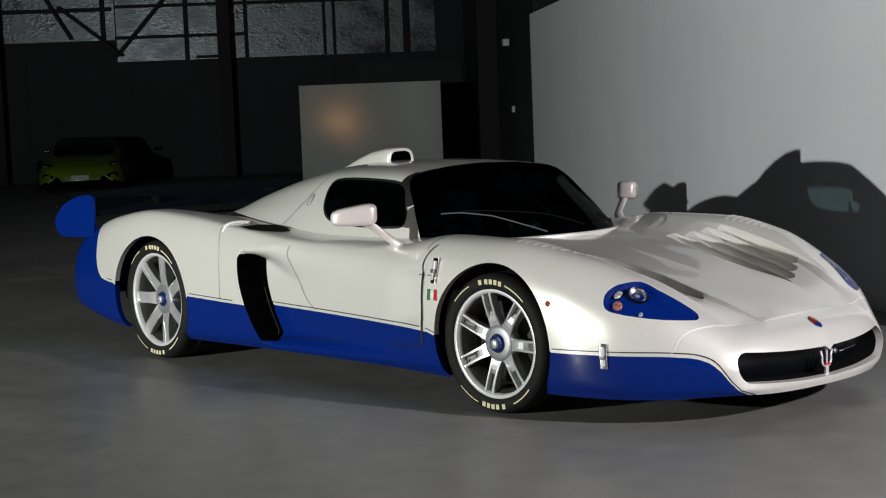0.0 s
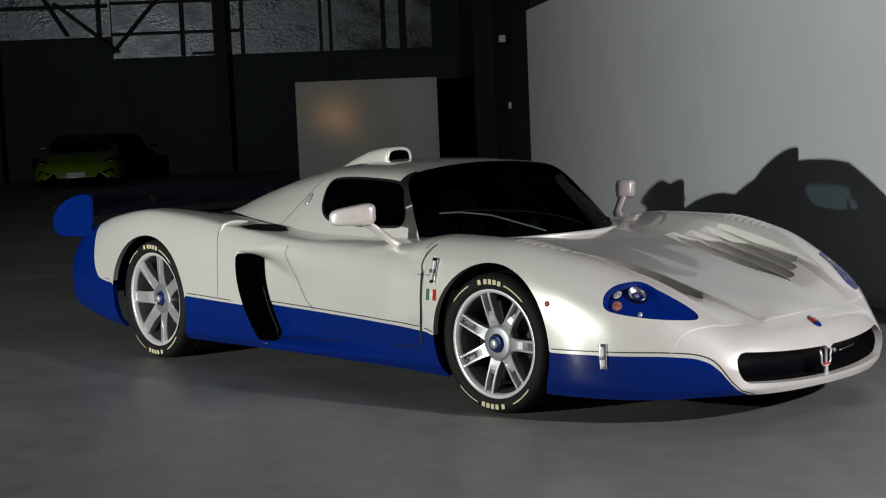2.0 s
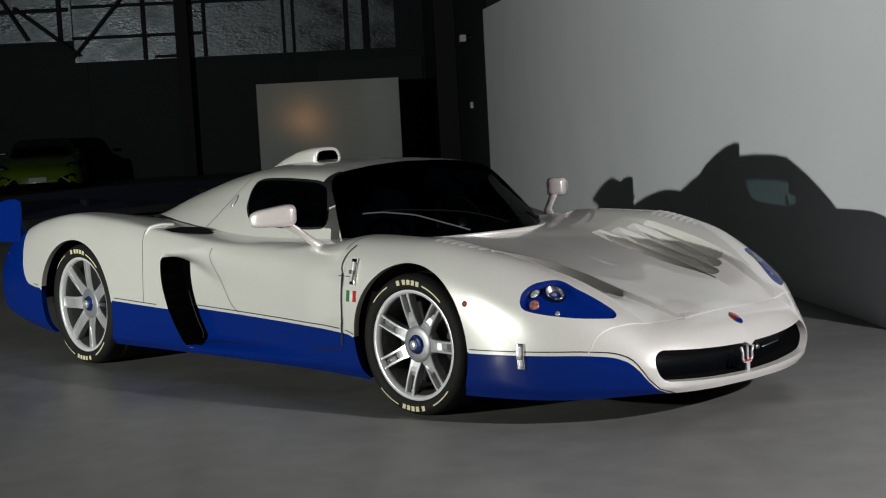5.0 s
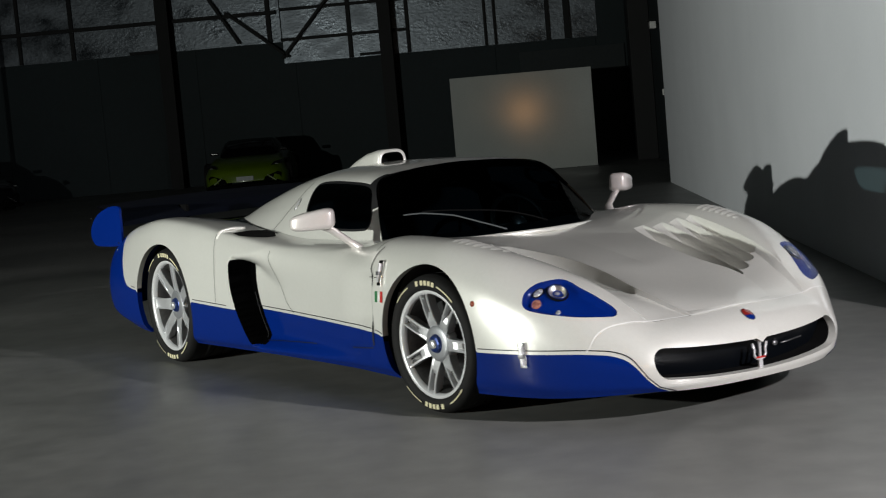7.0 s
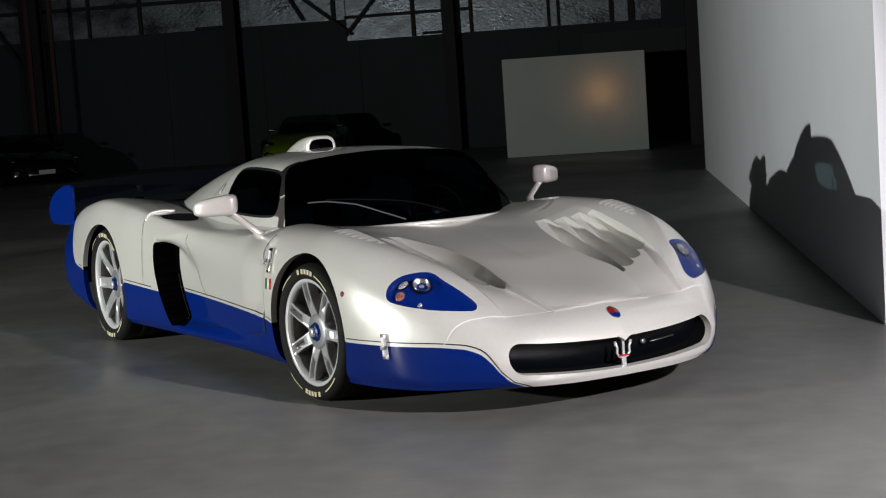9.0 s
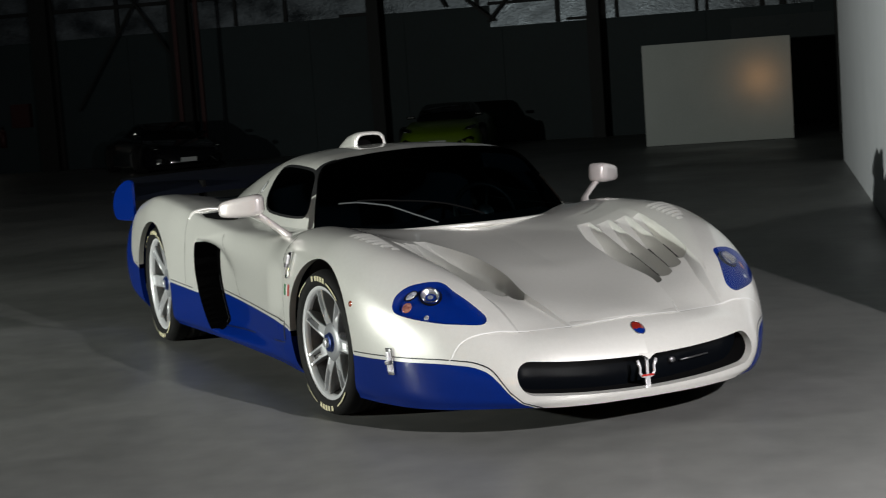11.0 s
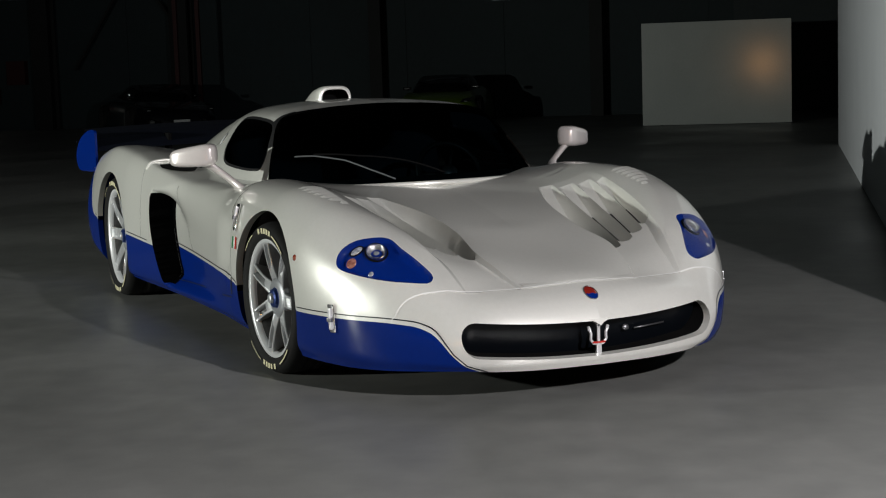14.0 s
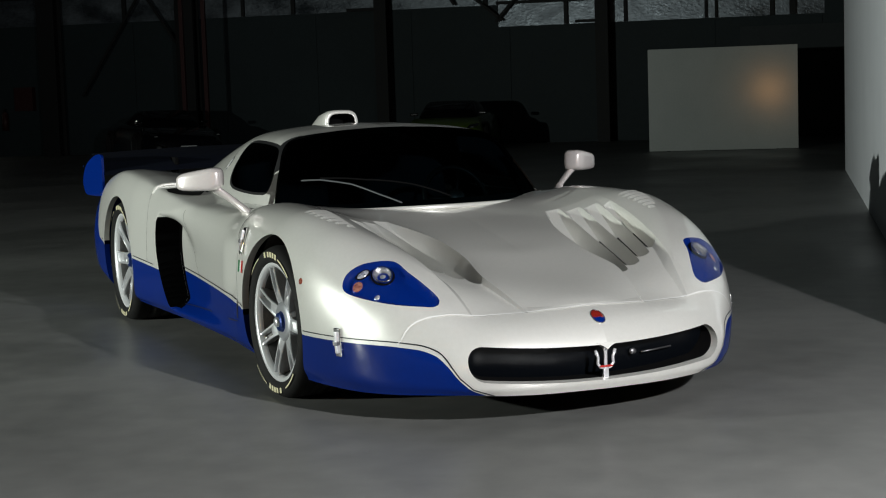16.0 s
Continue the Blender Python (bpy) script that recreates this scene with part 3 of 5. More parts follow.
def lane_panel(s):
    """The sunken bonnet lane with its four fluted outlets, one fine sheet."""
    across = [(-1, t) for t in np.linspace(0, 1, 8, endpoint=False)]
    across += [(k, q) for k in range(4) for q in (0, 0.02, 0.07, 0.13, 0.20, 0.26, 0.34, 0.45, 0.55, 0.65, 0.75, 0.82, 0.87, 0.92, 0.97, 0.99)]
    across += [(4, t) for t in np.linspace(0, 1, 8)]
    xs = np.linspace(LANE_BACK - 0.015, 1.012, 390)
    Y = np.empty((len(xs), len(across)))
    D = np.full(Y.shape, 0.0009)
    for j, (k, q) in enumerate(across):
        if k < 0:
            Y[:, j] = CRESTS[0](xs) - 0.028 * (1 - q)
        elif k == 4:
            Y[:, j] = CRESTS[4](xs) + 0.028 * q
        else:
            Y[:, j] = CRESTS[k](xs) + (CRESTS[k + 1](xs) - CRESTS[k](xs)) * q
            D[:, j] += lane_depth(xs, k, q)
    X = np.repeat(xs[:, None], len(across), 1)
    X = np.minimum(X, lane_front(Y) + 0.008)
    Z = bonnet_height(s)(X, Y) - D
    n, m = Z.shape
    ids = np.arange(n * m).reshape(n, m)
    F = np.stack([ids[:-1, :-1], ids[1:, :-1], ids[1:, 1:], ids[:-1, 1:]], -1).reshape(-1, 4)
    if s < 0:
        F = F[:, ::-1]
    ob = mesh_object("bonnet_lane", np.stack([X, Y * s, Z], -1).reshape(-1, 3), F, PEARL, car, True)
    ob.data.materials.append(LINER_AND_SHADE)
    # outlet floors are coloured dark, in place of the shade in deep ducts
    dark = np.zeros((n - 1, m - 1), bool)
    for j, ((k, q), (k2, q2)) in enumerate(zip(across, across[1:])):
        if 0 <= k < 4:
            mid = (q + (q2 if k2 == k else 1.0)) / 2
            if RUN[k] < mid < 0.83:
                dark[:, j] = (xs[:-1] > TAILS[k] + 0.27) & (xs[:-1] < TIPS[k] - 0.004)
    ob.data.polygons.foreach_set("material_index", dark.ravel().astype(np.int32))
    ob.data.set_sharp_from_angle(angle=radians(13))
    ob["label"] = "sunken pearl white bonnet lane with four fluted air outlets"


for s in (-1, 1):
    lane_panel(s)


def ribbon(name, pts, axis, width, mat, s=-1, lift=0.0015, label="", cast=None):
    """A thin strip that lies on the skin along a line."""
    got = [(cast or on_body)(a, b, axis, s) for a, b in pts]
    got = [g for g in got if g]
    if len(got) < 2:
        return None
    vs, fs = [], []
    for i, (p, n) in enumerate(got):
        d = (got[min(i + 1, len(got) - 1)][0] - got[max(i - 1, 0)][0]).normalized()
        side_way = n.cross(d).normalized() * (width / 2)
        vs += [p + n * lift - side_way, p + n * lift + side_way]
        if i:
            fs.append((2 * i - 2, 2 * i - 1, 2 * i + 1, 2 * i))
    ob = mesh_object(name, vs, fs, mat, car, True)
    if label:
        ob["label"] = label
    return ob


# dark floor of the car and wheel housings
under = [(0.98, 0.0), (0.95, 0.45), (0.8, 0.62), (0.5, 0.66), (-0.4, 0.66), (-0.45, 0.85), (-2.35, 0.85), (-2.4, 0.62), (-3.4, 0.62), (-3.6, 0.3)]
bm = bmesh.new()
loop = [bm.verts.new((x, y, 0.13)) for x, y in under] + [bm.verts.new((x, -y, 0.13)) for x, y in reversed(under[1:])]
bm.faces.new(loop)
bmesh.ops.extrude_face_region(bm, geom=bm.faces[:])
for v in list(bm.verts)[len(loop):]:
    v.co.z += 0.02
part("underfloor", bm, MATT_BLACK, car)


def housing(x, z, r, y0, y1, below=0.13):
    """A half-drum that lines a wheel arch."""
    n = 28
    vs, fs = [], []
    for i in range(n + 1):
        a = math.pi * (1.13 + below) * i / n - math.pi * 0.13
        for y in (y0, y1):
            vs.append((x + r[0] * math.cos(a), y, z + r[1] * math.sin(a)))
        if i:
            fs.append((2 * i - 2, 2 * i - 1, 2 * i + 1, 2 * i))
    k = len(vs)
    vs.append((x, y1, z))
    fs += [(k, 2 * i + 1, 2 * i + 3) for i in range(n)]
    return mesh_object("wheel_housing", vs, fs, LINER_AND_SHADE if x == 0 else MATT_BLACK, car, True)


for s in (-1, 1):
    housing(0, 0.325, (0.37, 0.37), 0.895 * s, 0.60 * s)
    housing(-2.835, 0.345, (0.415, 0.385), 0.925 * s, 0.56 * s, 0.02)
    vs = [(0.362 * math.cos(a), y * s, 0.325 + 0.362 * math.sin(a)) for a in np.linspace(0.80, 1.10, 13) * math.pi for y in (0.90, 0.80)]
    liner = mesh_object("arch_liner", vs, [(2 * i, 2 * i + 1, 2 * i + 3, 2 * i + 2) for i in range(12)], PALE_LINER, car, True)
    liner["label"] = "pale metal liner at the back of the wheel arch"


def arch_flange(x0, z0, rx, rz, s):
    """The turned-in edge of a wheel arch, in the colour of the panel it ends."""
    rows = []
    for i in range(61):
        a = math.pi * (1.34 * i / 60 - 0.17)
        hit = on_body(x0 + rx * math.cos(a), z0 + rz * math.sin(a), "y", s)
        if hit and hit[0].z > 0.13:
            rows.append(hit[0])
    for name, mat, high in (("arch_edge", PEARL, True), ("lower_arch_edge", BLUE, False)):
        runs = [list(g) for k, g in itertools.groupby(rows, lambda p: (p.z > BLUE_LINE(p.x)) == high) if k]
        for run in runs:
            if len(run) > 1:
                vs = [q for p in run for q in (p, p - Vector((0, 0.03 * s, 0)))]
                mesh_object(name, vs, [(2 * i, 2 * i + 2, 2 * i + 3, 2 * i + 1) for i in range(len(run) - 1)], mat, car, True)


for s in (-1, 1):
    arch_flange(0, 0.325, 0.358, 0.358, s)
    arch_flange(-2.835, 0.345, 0.372 * 1.09, 0.372, s)


# ---- wheels ----
def lathe(profile, n=64):
    """A ring round the y axis from (radius, y) pairs."""
    k = len(profile)
    vs = [(r * math.cos(2 * math.pi * i / n), y, r * math.sin(2 * math.pi * i / n)) for i in range(n) for r, y in profile]
    fs = [(i * k + j, i * k + j + 1, ((i + 1) % n) * k + j + 1, ((i + 1) % n) * k + j) for i in range(n) for j in range(k - 1)]
    return vs, fs


def dome(rx, ry, h, seg=24, rings=6, base=0.0):
    bm = bmesh.new()
    prev = None
    for j in range(rings + 1):
        a = math.pi / 2 * j / rings
        cur = [bm.verts.new((rx * math.cos(a) * math.cos(t), ry * math.cos(a) * math.sin(t), base + h * math.sin(a))) for t in np.linspace(0, 2 * math.pi, seg, endpoint=False)] if j < rings else None
        if prev and cur:
            for i in range(seg):
                bm.faces.new((prev[i], prev[(i + 1) % seg], cur[(i + 1) % seg], cur[i]))
        if cur is None:
            top = bm.verts.new((0, 0, base + h))
            for i in range(seg):
                bm.faces.new((prev[i], prev[(i + 1) % seg], top))
        prev = cur or prev
    return bm


def ring_bm(rx, ry, tube, seg=32, sub=8, lift=0.0):
    bm = bmesh.new()
    g = [[bm.verts.new(((rx + tube * math.cos(b)) * math.cos(a), (ry + tube * math.cos(b)) * math.sin(a), lift + tube * math.sin(b))) for b in np.linspace(0, 2 * math.pi, sub, endpoint=False)]
         for a in np.linspace(0, 2 * math.pi, seg, endpoint=False)]
    for i in range(seg):
        for j in range(sub):
            bm.faces.new((g[i][j], g[(i + 1) % seg][j], g[(i + 1) % seg][(j + 1) % sub], g[i][(j + 1) % sub]))
    return bm


def rod(name, pts, r, mat, parent, seg=8):
    bm = bmesh.new()
    prev = None
    for i, p in enumerate(pts):
        d = (Vector(pts[min(i + 1, len(pts) - 1)]) - Vector(pts[max(i - 1, 0)])).normalized()
        a = d.cross(Vector((0, 0, 1)))
        a = a.normalized() if a.length > 1e-3 else Vector((1, 0, 0))
        b = d.cross(a)
        cur = [bm.verts.new(Vector(p) + a * r * math.cos(t) + b * r * math.sin(t)) for t in np.linspace(0, 2 * math.pi, seg, endpoint=False)]
        if prev:
            for k in range(seg):
                bm.faces.new((prev[k], prev[(k + 1) % seg], cur[(k + 1) % seg], cur[k]))
        else:
            bm.faces.new(cur)
        prev = cur
    bm.faces.new(prev)
    bmesh.ops.recalc_face_normals(bm, faces=bm.faces[:])
    return part(name, bm, mat, parent, "", True)


def wheel(x, y, r, width, rim_r, s, dish, phase, steer=0, groove=0.026, wide=0.0, hub=1.0):
    """Seven paired spokes, a blue hub and a tyre with pale markings. The outer face looks along s."""
    m = pose(x, y, r, 0, 0, steer + (0 if s < 0 else 180))
    w = width / 2
    vs, fs = lathe([(rim_r, -w + 0.012), (rim_r + 0.006, -w + 0.006), (rim_r + 0.004, -w), (rim_r - 0.012, -w + 0.004), (rim_r - 0.016, -w + 0.03)])
    rim = mesh_object("wheel", vs, fs, BRIGHT_ALLOY, car, True, m)
    vs, fs = lathe([(rim_r - 0.016, -w + 0.03), (rim_r - 0.03, -w + 0.06), (rim_r - 0.035, w)])
    mesh_object("barrel", vs, fs, BARREL_AND_SHADE, rim, True)
    rim["label"] = "silver alloy wheel with seven paired spokes"
    side_r = r - rim_r
    face_y = -w + dish + 0.085
    tread = [(rim_r - 0.004, -w + 0.01), (rim_r + 0.12 * side_r, -w - 0.006), (rim_r + 0.5 * side_r, -w - 0.014), (rim_r + 0.8 * side_r, -w - 0.004), (r - 0.006, -w + 0.012), (r, -w + 0.03)]
    for k in range(1, 4):
        yy = -w + 0.03 + (width - 0.06) * k / 4
        tread += [(r, yy - 0.006), (r - 0.007, yy - 0.005), (r - 0.007, yy + 0.005), (r, yy + 0.006)]
    tread += [(r, w - 0.03), (r - 0.02, w), (rim_r, w - 0.01)]
    vs, fs = lathe(tread, 96)
    mesh_object("tyre", vs, fs, RUBBER, rim, True)
    vs, fs = lathe([(0.02, face_y), (rim_r - 0.055, face_y), (rim_r - 0.055, face_y + 0.03), (0.02, face_y + 0.03)], 48)
    mesh_object("brake_disc", vs, fs, BRAKE, rim, True)
    face = -w + dish
    for i in range(7):
        turn = Matrix.Rotation(2 * math.pi * i / 7 + phase, 4, "Y")
        bm = bmesh.new()
        rings = []
        for k in range(9):
            f = k / 8
            rad = 0.06 + (rim_r - 0.010 - 0.06) * f
            hw = 0.0335 + wide - 0.006 * min(1, f / 0.35) + (0.002 + 0.4 * wide) * max(0, f - 0.8) / 0.2
            yy = face + 0.006 + (-w + 0.010 - face - 0.006) * f - 0.006 * math.sin(math.pi * f)
            e, sunk = 0.0105, 0.0006 + groove * max(0.0, min(1.0, (f - 0.34) / 0.28))
            c = [(rad, yy + 0.050, -hw + 0.008), (rad, yy + 0.004, -hw), (rad, yy, -hw + 0.002), (rad, yy, -hw + e), (rad, yy + sunk, -hw + e + 0.002),
                 (rad, yy + sunk, hw - e - 0.002), (rad, yy, hw - e), (rad, yy, hw - 0.002), (rad, yy + 0.004, hw), (rad, yy + 0.050, hw - 0.008)]
            rings.append([bm.verts.new(turn @ Vector(p)) for p in c])
        for k, (a, b) in enumerate(zip(rings, rings[1:])):
            for j in range(10):
                face_of = bm.faces.new((a[j], a[(j + 1) % 10], b[(j + 1) % 10], b[j]))
                # channel floors take the darker metal, which paints the shade in them
                face_of.material_index = 1 if j == 4 and k >= 4 and groove > 0.01 else 0
        bmesh.ops.recalc_face_normals(bm, faces=bm.faces[:])
        spoke = part("spoke", bm, ALLOY, rim)
        spoke.data.materials.append(BARREL_AND_SHADE)
        bolt_at = turn @ Vector((rim_r - 0.028, -w + 0.030, 0))
        part("rim_bolt", dome(0.007, 0.007, 0.006, 10, 3), CHROME, spoke, smooth=True, matrix=Matrix.Translation(bolt_at) @ Matrix.Rotation(math.pi / 2, 4, "X"))
    vs, fs = lathe([(0.044, face - 0.006), (0.066 * hub, face - 0.005), (0.082 * hub, face + 0.001), (0.090 * hub, face + 0.012), (0.090 * hub, face + 0.05)], 48)
    mesh_object("hub", vs, fs, HUB_GREY, rim, True)
    vs, fs = lathe([(0.022, face - 0.022), (0.028, face - 0.023), (0.038, face - 0.019), (0.042, face - 0.008), (0.046, face - 0.005), (0.046, face + 0.01)], 12)
    mesh_object("hub_nut", vs, fs, BLUE_METAL, rim, False)
    vs, fs = lathe([(0.0005, face - 0.034), (0.017, face - 0.034), (0.0205, face - 0.030), (0.022, face - 0.015)], 20)
    mesh_object("axle_cap", vs, fs, ALLOY, rim, True)
    # pale markings on the tyre wall
    yy = -w - 0.0195
    mid = rim_r + 0.52 * side_r

    def arc_bar(a0, a1, r0, r1):
        bm = bmesh.new()
        n = max(2, int((a1 - a0) / 0.05))
        prev = None
        for j in range(n + 1):
            a = a0 + (a1 - a0) * j / n
            cur = [bm.verts.new((rr * math.cos(a), yy + 0.03 * abs(rr - mid) / side_r, rr * math.sin(a))) for rr in (r0, r1)]
            if prev:
                bm.faces.new((prev[0], prev[1], cur[1], cur[0]))
            prev = cur
        bmesh.ops.recalc_face_normals(bm, faces=bm.faces[:])
        part("tyre_marking", bm, CREAM, rim, "cream marking on the tyre wall")
    for start in (1.32, 1.32 + math.pi):
        for j in range(5):
            a = start + j * 0.098 + (0.035 if j > 3 else 0)
            arc_bar(a, a + 0.068, mid - 0.15 * side_r, mid + 0.15 * side_r)
        arc_bar(start - 0.52, start - 0.08, mid - 0.02 * side_r, mid + 0.06 * side_r)
        arc_bar(start + 0.70, start + 1.12, mid - 0.02 * side_r, mid + 0.06 * side_r)
    return rim


BRAKE = material("dark_brake_iron", (0.03, 0.03, 0.032), 0.6, 0.3)
BLUE_METAL = material("blue_anodised_metal", (0.008, 0.026, 0.13), 0.35, 0.5)
HUB_GREY = material("grey_hub_metal", (0.34, 0.35, 0.37), 0.45, 0.7)
for s in (-1, 1):
    wheel(-0.004, 0.814 * s, 0.318, 0.235, 0.244, s, 0.030, 0.0, 4)
    wheel(-2.8, 0.815 * s, 0.345, 0.33, 0.268, s, 0.045, math.pi, 0, 0.008, 0.006, 1.1)

# ---- cabin ----
LINES = dict(
    k=[0, 1, 2, 3, 4, 5, 6, 7],
    xc=[-1.06, -1.25, -1.5, -1.75, -2.05, -2.4, -2.8, -3.2],
    zc=[1.087, 1.103, 1.108, 1.102, 1.068, 0.985, 0.865, 0.79],
    xr=[-1.00, -1.22, -1.47, -1.70, -2.0, -2.4, -2.8, -3.2],
    yr=[0.525, 0.515, 0.50, 0.483, 0.465, 0.44, 0.39, 0.33],
    zr=[1.035, 1.05, 1.052, 1.045, 1.005, 0.925, 0.825, 0.775],
    xb=[-0.755, -1.05, -1.40, -1.70, -2.0, -2.4, -2.8, -3.2],
    yb=[0.69, 0.715, 0.72, 0.715, 0.70, 0.63, 0.53, 0.45],
    zb=[0.725, 0.735, 0.745, 0.75, 0.755, 0.77, 0.77, 0.76])
CN, RN = 300, 88
kk = np.linspace(0, 7, CN)
c = {n: smooth_curve(LINES["k"], v)(kk) for n, v in LINES.items() if n != "k"}
ctrl = np.array([[c["xc"], nil[:CN], c["zc"]],
                 [0.55 * c["xc"] + 0.45 * c["xr"], c["yr"] * 0.55, c["zc"] - 0.22 * (c["zc"] - c["zr"])],
                 [c["xr"], c["yr"], c["zr"]],
                 [0.5 * (c["xr"] + c["xb"]), 0.42 * c["yr"] + 0.58 * c["yb"], 0.5 * (c["zr"] + c["zb"]) + 0.012],
                 [c["xb"], c["yb"], c["zb"]],
                 [c["xb"], c["yb"] + 0.02, c["zb"] - 0.06]]).transpose(0, 2, 1)
hc = spline_rows(ctrl, np.linspace(0, 5, RN))
hc[..., 1] *= -1
lc = hc[:0:-1].copy()
lc[..., 1] *= -1
gc = np.concatenate([lc, hc])
n_rows = len(gc)
ci = np.arange(n_rows * CN).reshape(n_rows, CN)
cabin = Skin(gc.reshape(-1, 3), np.stack([ci[:-1, :-1], ci[:-1, 1:], ci[1:, 1:], ci[1:, :-1]], -1).reshape(-1, 4),
             np.concatenate([np.stack([ci[:-1].ravel(), ci[1:].ravel()], 1), np.stack([ci[:, :-1].ravel(), ci[:, 1:].ravel()], 1)]))
WINDOW = rounded([(-1.03, 1.00), (-1.30, 1.022), (-1.585, 1.02), (-1.635, 0.985), (-1.59, 0.885), (-1.49, 0.825), (-1.30, 0.805), (-1.0, 0.80), (-0.915, 0.82), (-0.955, 0.92)])
cabin.cut("window", lambda x, y, z: polygon_distance(x, z, WINDOW), lambda x, y, z: np.abs(y) > 0.44)
cabin.cut("rim", lambda x, y, z: polygon_distance(x, z, WINDOW) - 0.012, lambda x, y, z: np.abs(y) > 0.44)
cabin.cut("pillar", lambda x, y, z: np.maximum(0.905 - z + 0.35 * (x + 0.89), -x - 1.045), lambda x, y, z: np.abs(y) > 0.44)
cabin.split()
ci_ = cabin.inside
cc = cabin.V[cabin.tris].mean(1)
cabin.piece("roof", ~ci_["window"] & ~ci_["rim"] & ~ci_["pillar"] & (cc[:, 0] > -1.72), PEARL, car, "pearl white removable roof and pillars")
cabin.piece("engine_cover", ~ci_["window"] & ~ci_["rim"] & (cc[:, 0] <= -1.72), PEARL, car, "pearl white tapering engine cover")
for s in (-1, 1):
    cabin.piece("side_window", ci_["window"] & (cc[:, 1] * s > 0), GLASS_DARK, car, "dark tinted side window")
    cabin.piece("pillar_trim", ci_["pillar"] & ~ci_["window"] & ~ci_["rim"] & (cc[:, 1] * s > 0), BLACK, car)
    cabin.piece("window_seal", ci_["rim"] & ~ci_["window"] & (cc[:, 1] * s > 0), BLACK, car)
CTREE = cabin.tree()
# dark lining inside the roof and pillars
lining = ~ci_["window"] & (cc[:, 0] > -1.9)
used, back = np.unique(cabin.tris[lining], return_inverse=True)
inward = cabin.V[used] - cabin.N[used] * (0.010 * np.sign((cabin.N[used] * (cabin.V[used] - np.array((-1.4, 0, 0.6)))).sum(1, keepdims=True)))
mesh_object("roof_lining", inward, back.reshape(-1, 3), MATT_BLACK, car, True)

# wrap-round windscreen
a = np.linspace(-1, 1, 49)[:, None]
b = np.linspace(0, 1, 25)[None, :]
bx, by, bz = -0.30 - 0.44 * np.abs(a) ** 1.9, 0.685 * a, 0.738 - 0.024 * a**2
tx, ty, tz = -1.06 + 0.06 * a**2, 0.525 * a, 1.087 - 0.052 * np.abs(a) ** 2.2
bow = 4 * b * (1 - b)
W = np.stack([bx + (tx - bx) * b + 0.016 * bow * (1 - a**4), by + (ty - by) * b + 0.012 * bow * a, bz + (tz - bz) * b + 0.026 * bow * (1 - a**2)], -1)
wi = np.arange(49 * 25).reshape(49, 25)
screen = Skin(W.reshape(-1, 3), np.stack([wi[:-1, :-1], wi[1:, :-1], wi[1:, 1:], wi[:-1, 1:]], -1).reshape(-1, 4),
              np.concatenate([np.stack([wi[:-1].ravel(), wi[1:].ravel()], 1), np.stack([wi[:, :-1].ravel(), wi[:, 1:].ravel()], 1)]))
screen.split()
screen.piece("windscreen", np.ones(len(screen.tris), bool), GLASS_SCREEN, car, "dark tinted wrap-round windscreen")


# ---- trim and fittings of the sports car ----
def on_cabin(a, b, axis, s=-1):
    p, n, *_ = CTREE.ray_cast(Vector((a, 3 * s, b)), Vector((0, -s, 0)))
    return (p, n if n.y * s > 0 else -n) if p else None


def between(a, b, n):
    return [tuple(np.array(a) + (np.array(b) - np.array(a)) * i / n) for i in range(n + 1)]


def path(*pts, n=8):
    out = []
    for a, b in zip(pts, pts[1:]):
        out += between(a, b, n)[: -1 if b is not pts[-1] else None]
    return out


def bend(*pts, n=10):
    """A smooth line through the given points."""
    P = np.array(pts, float)
    return [tuple(q) for q in spline_rows(P, np.linspace(0, len(P) - 1, n * (len(P) - 1) + 1))]


PEARL_LILAC = textured(material("pearl_mirror_paint", rough=0.33, metal=0.25, coat=0.9), 900, (0.66, 0.615, 0.60), (0.74, 0.69, 0.675), 2, scale2=60, mix=0.3)
GRILLE_BLACK = material("satin_black_sheet", (0.0022, 0.003, 0.0045), 0.35, spec=0.18)
SATIN = material("satin_bright_metal", (0.80, 0.80, 0.82), 0.3, 0.55)
CHROME_DIM = material("dull_metal", (0.22, 0.22, 0.23), 0.4, 0.9)
SEAM_LIGHT = material("panel_gap", (0.075, 0.073, 0.068), 0.7)
GROOVE = material("sill_groove", (0.001, 0.004, 0.03), 0.5)
# paler than the body paint: a painted highlight along panel edges
LIT_EDGE = material("lit_panel_edge", (0.88, 0.88, 0.86), 0.3, coat=0.8)
SEAM = material("dark_gap", (0.01, 0.01, 0.012), 0.8)
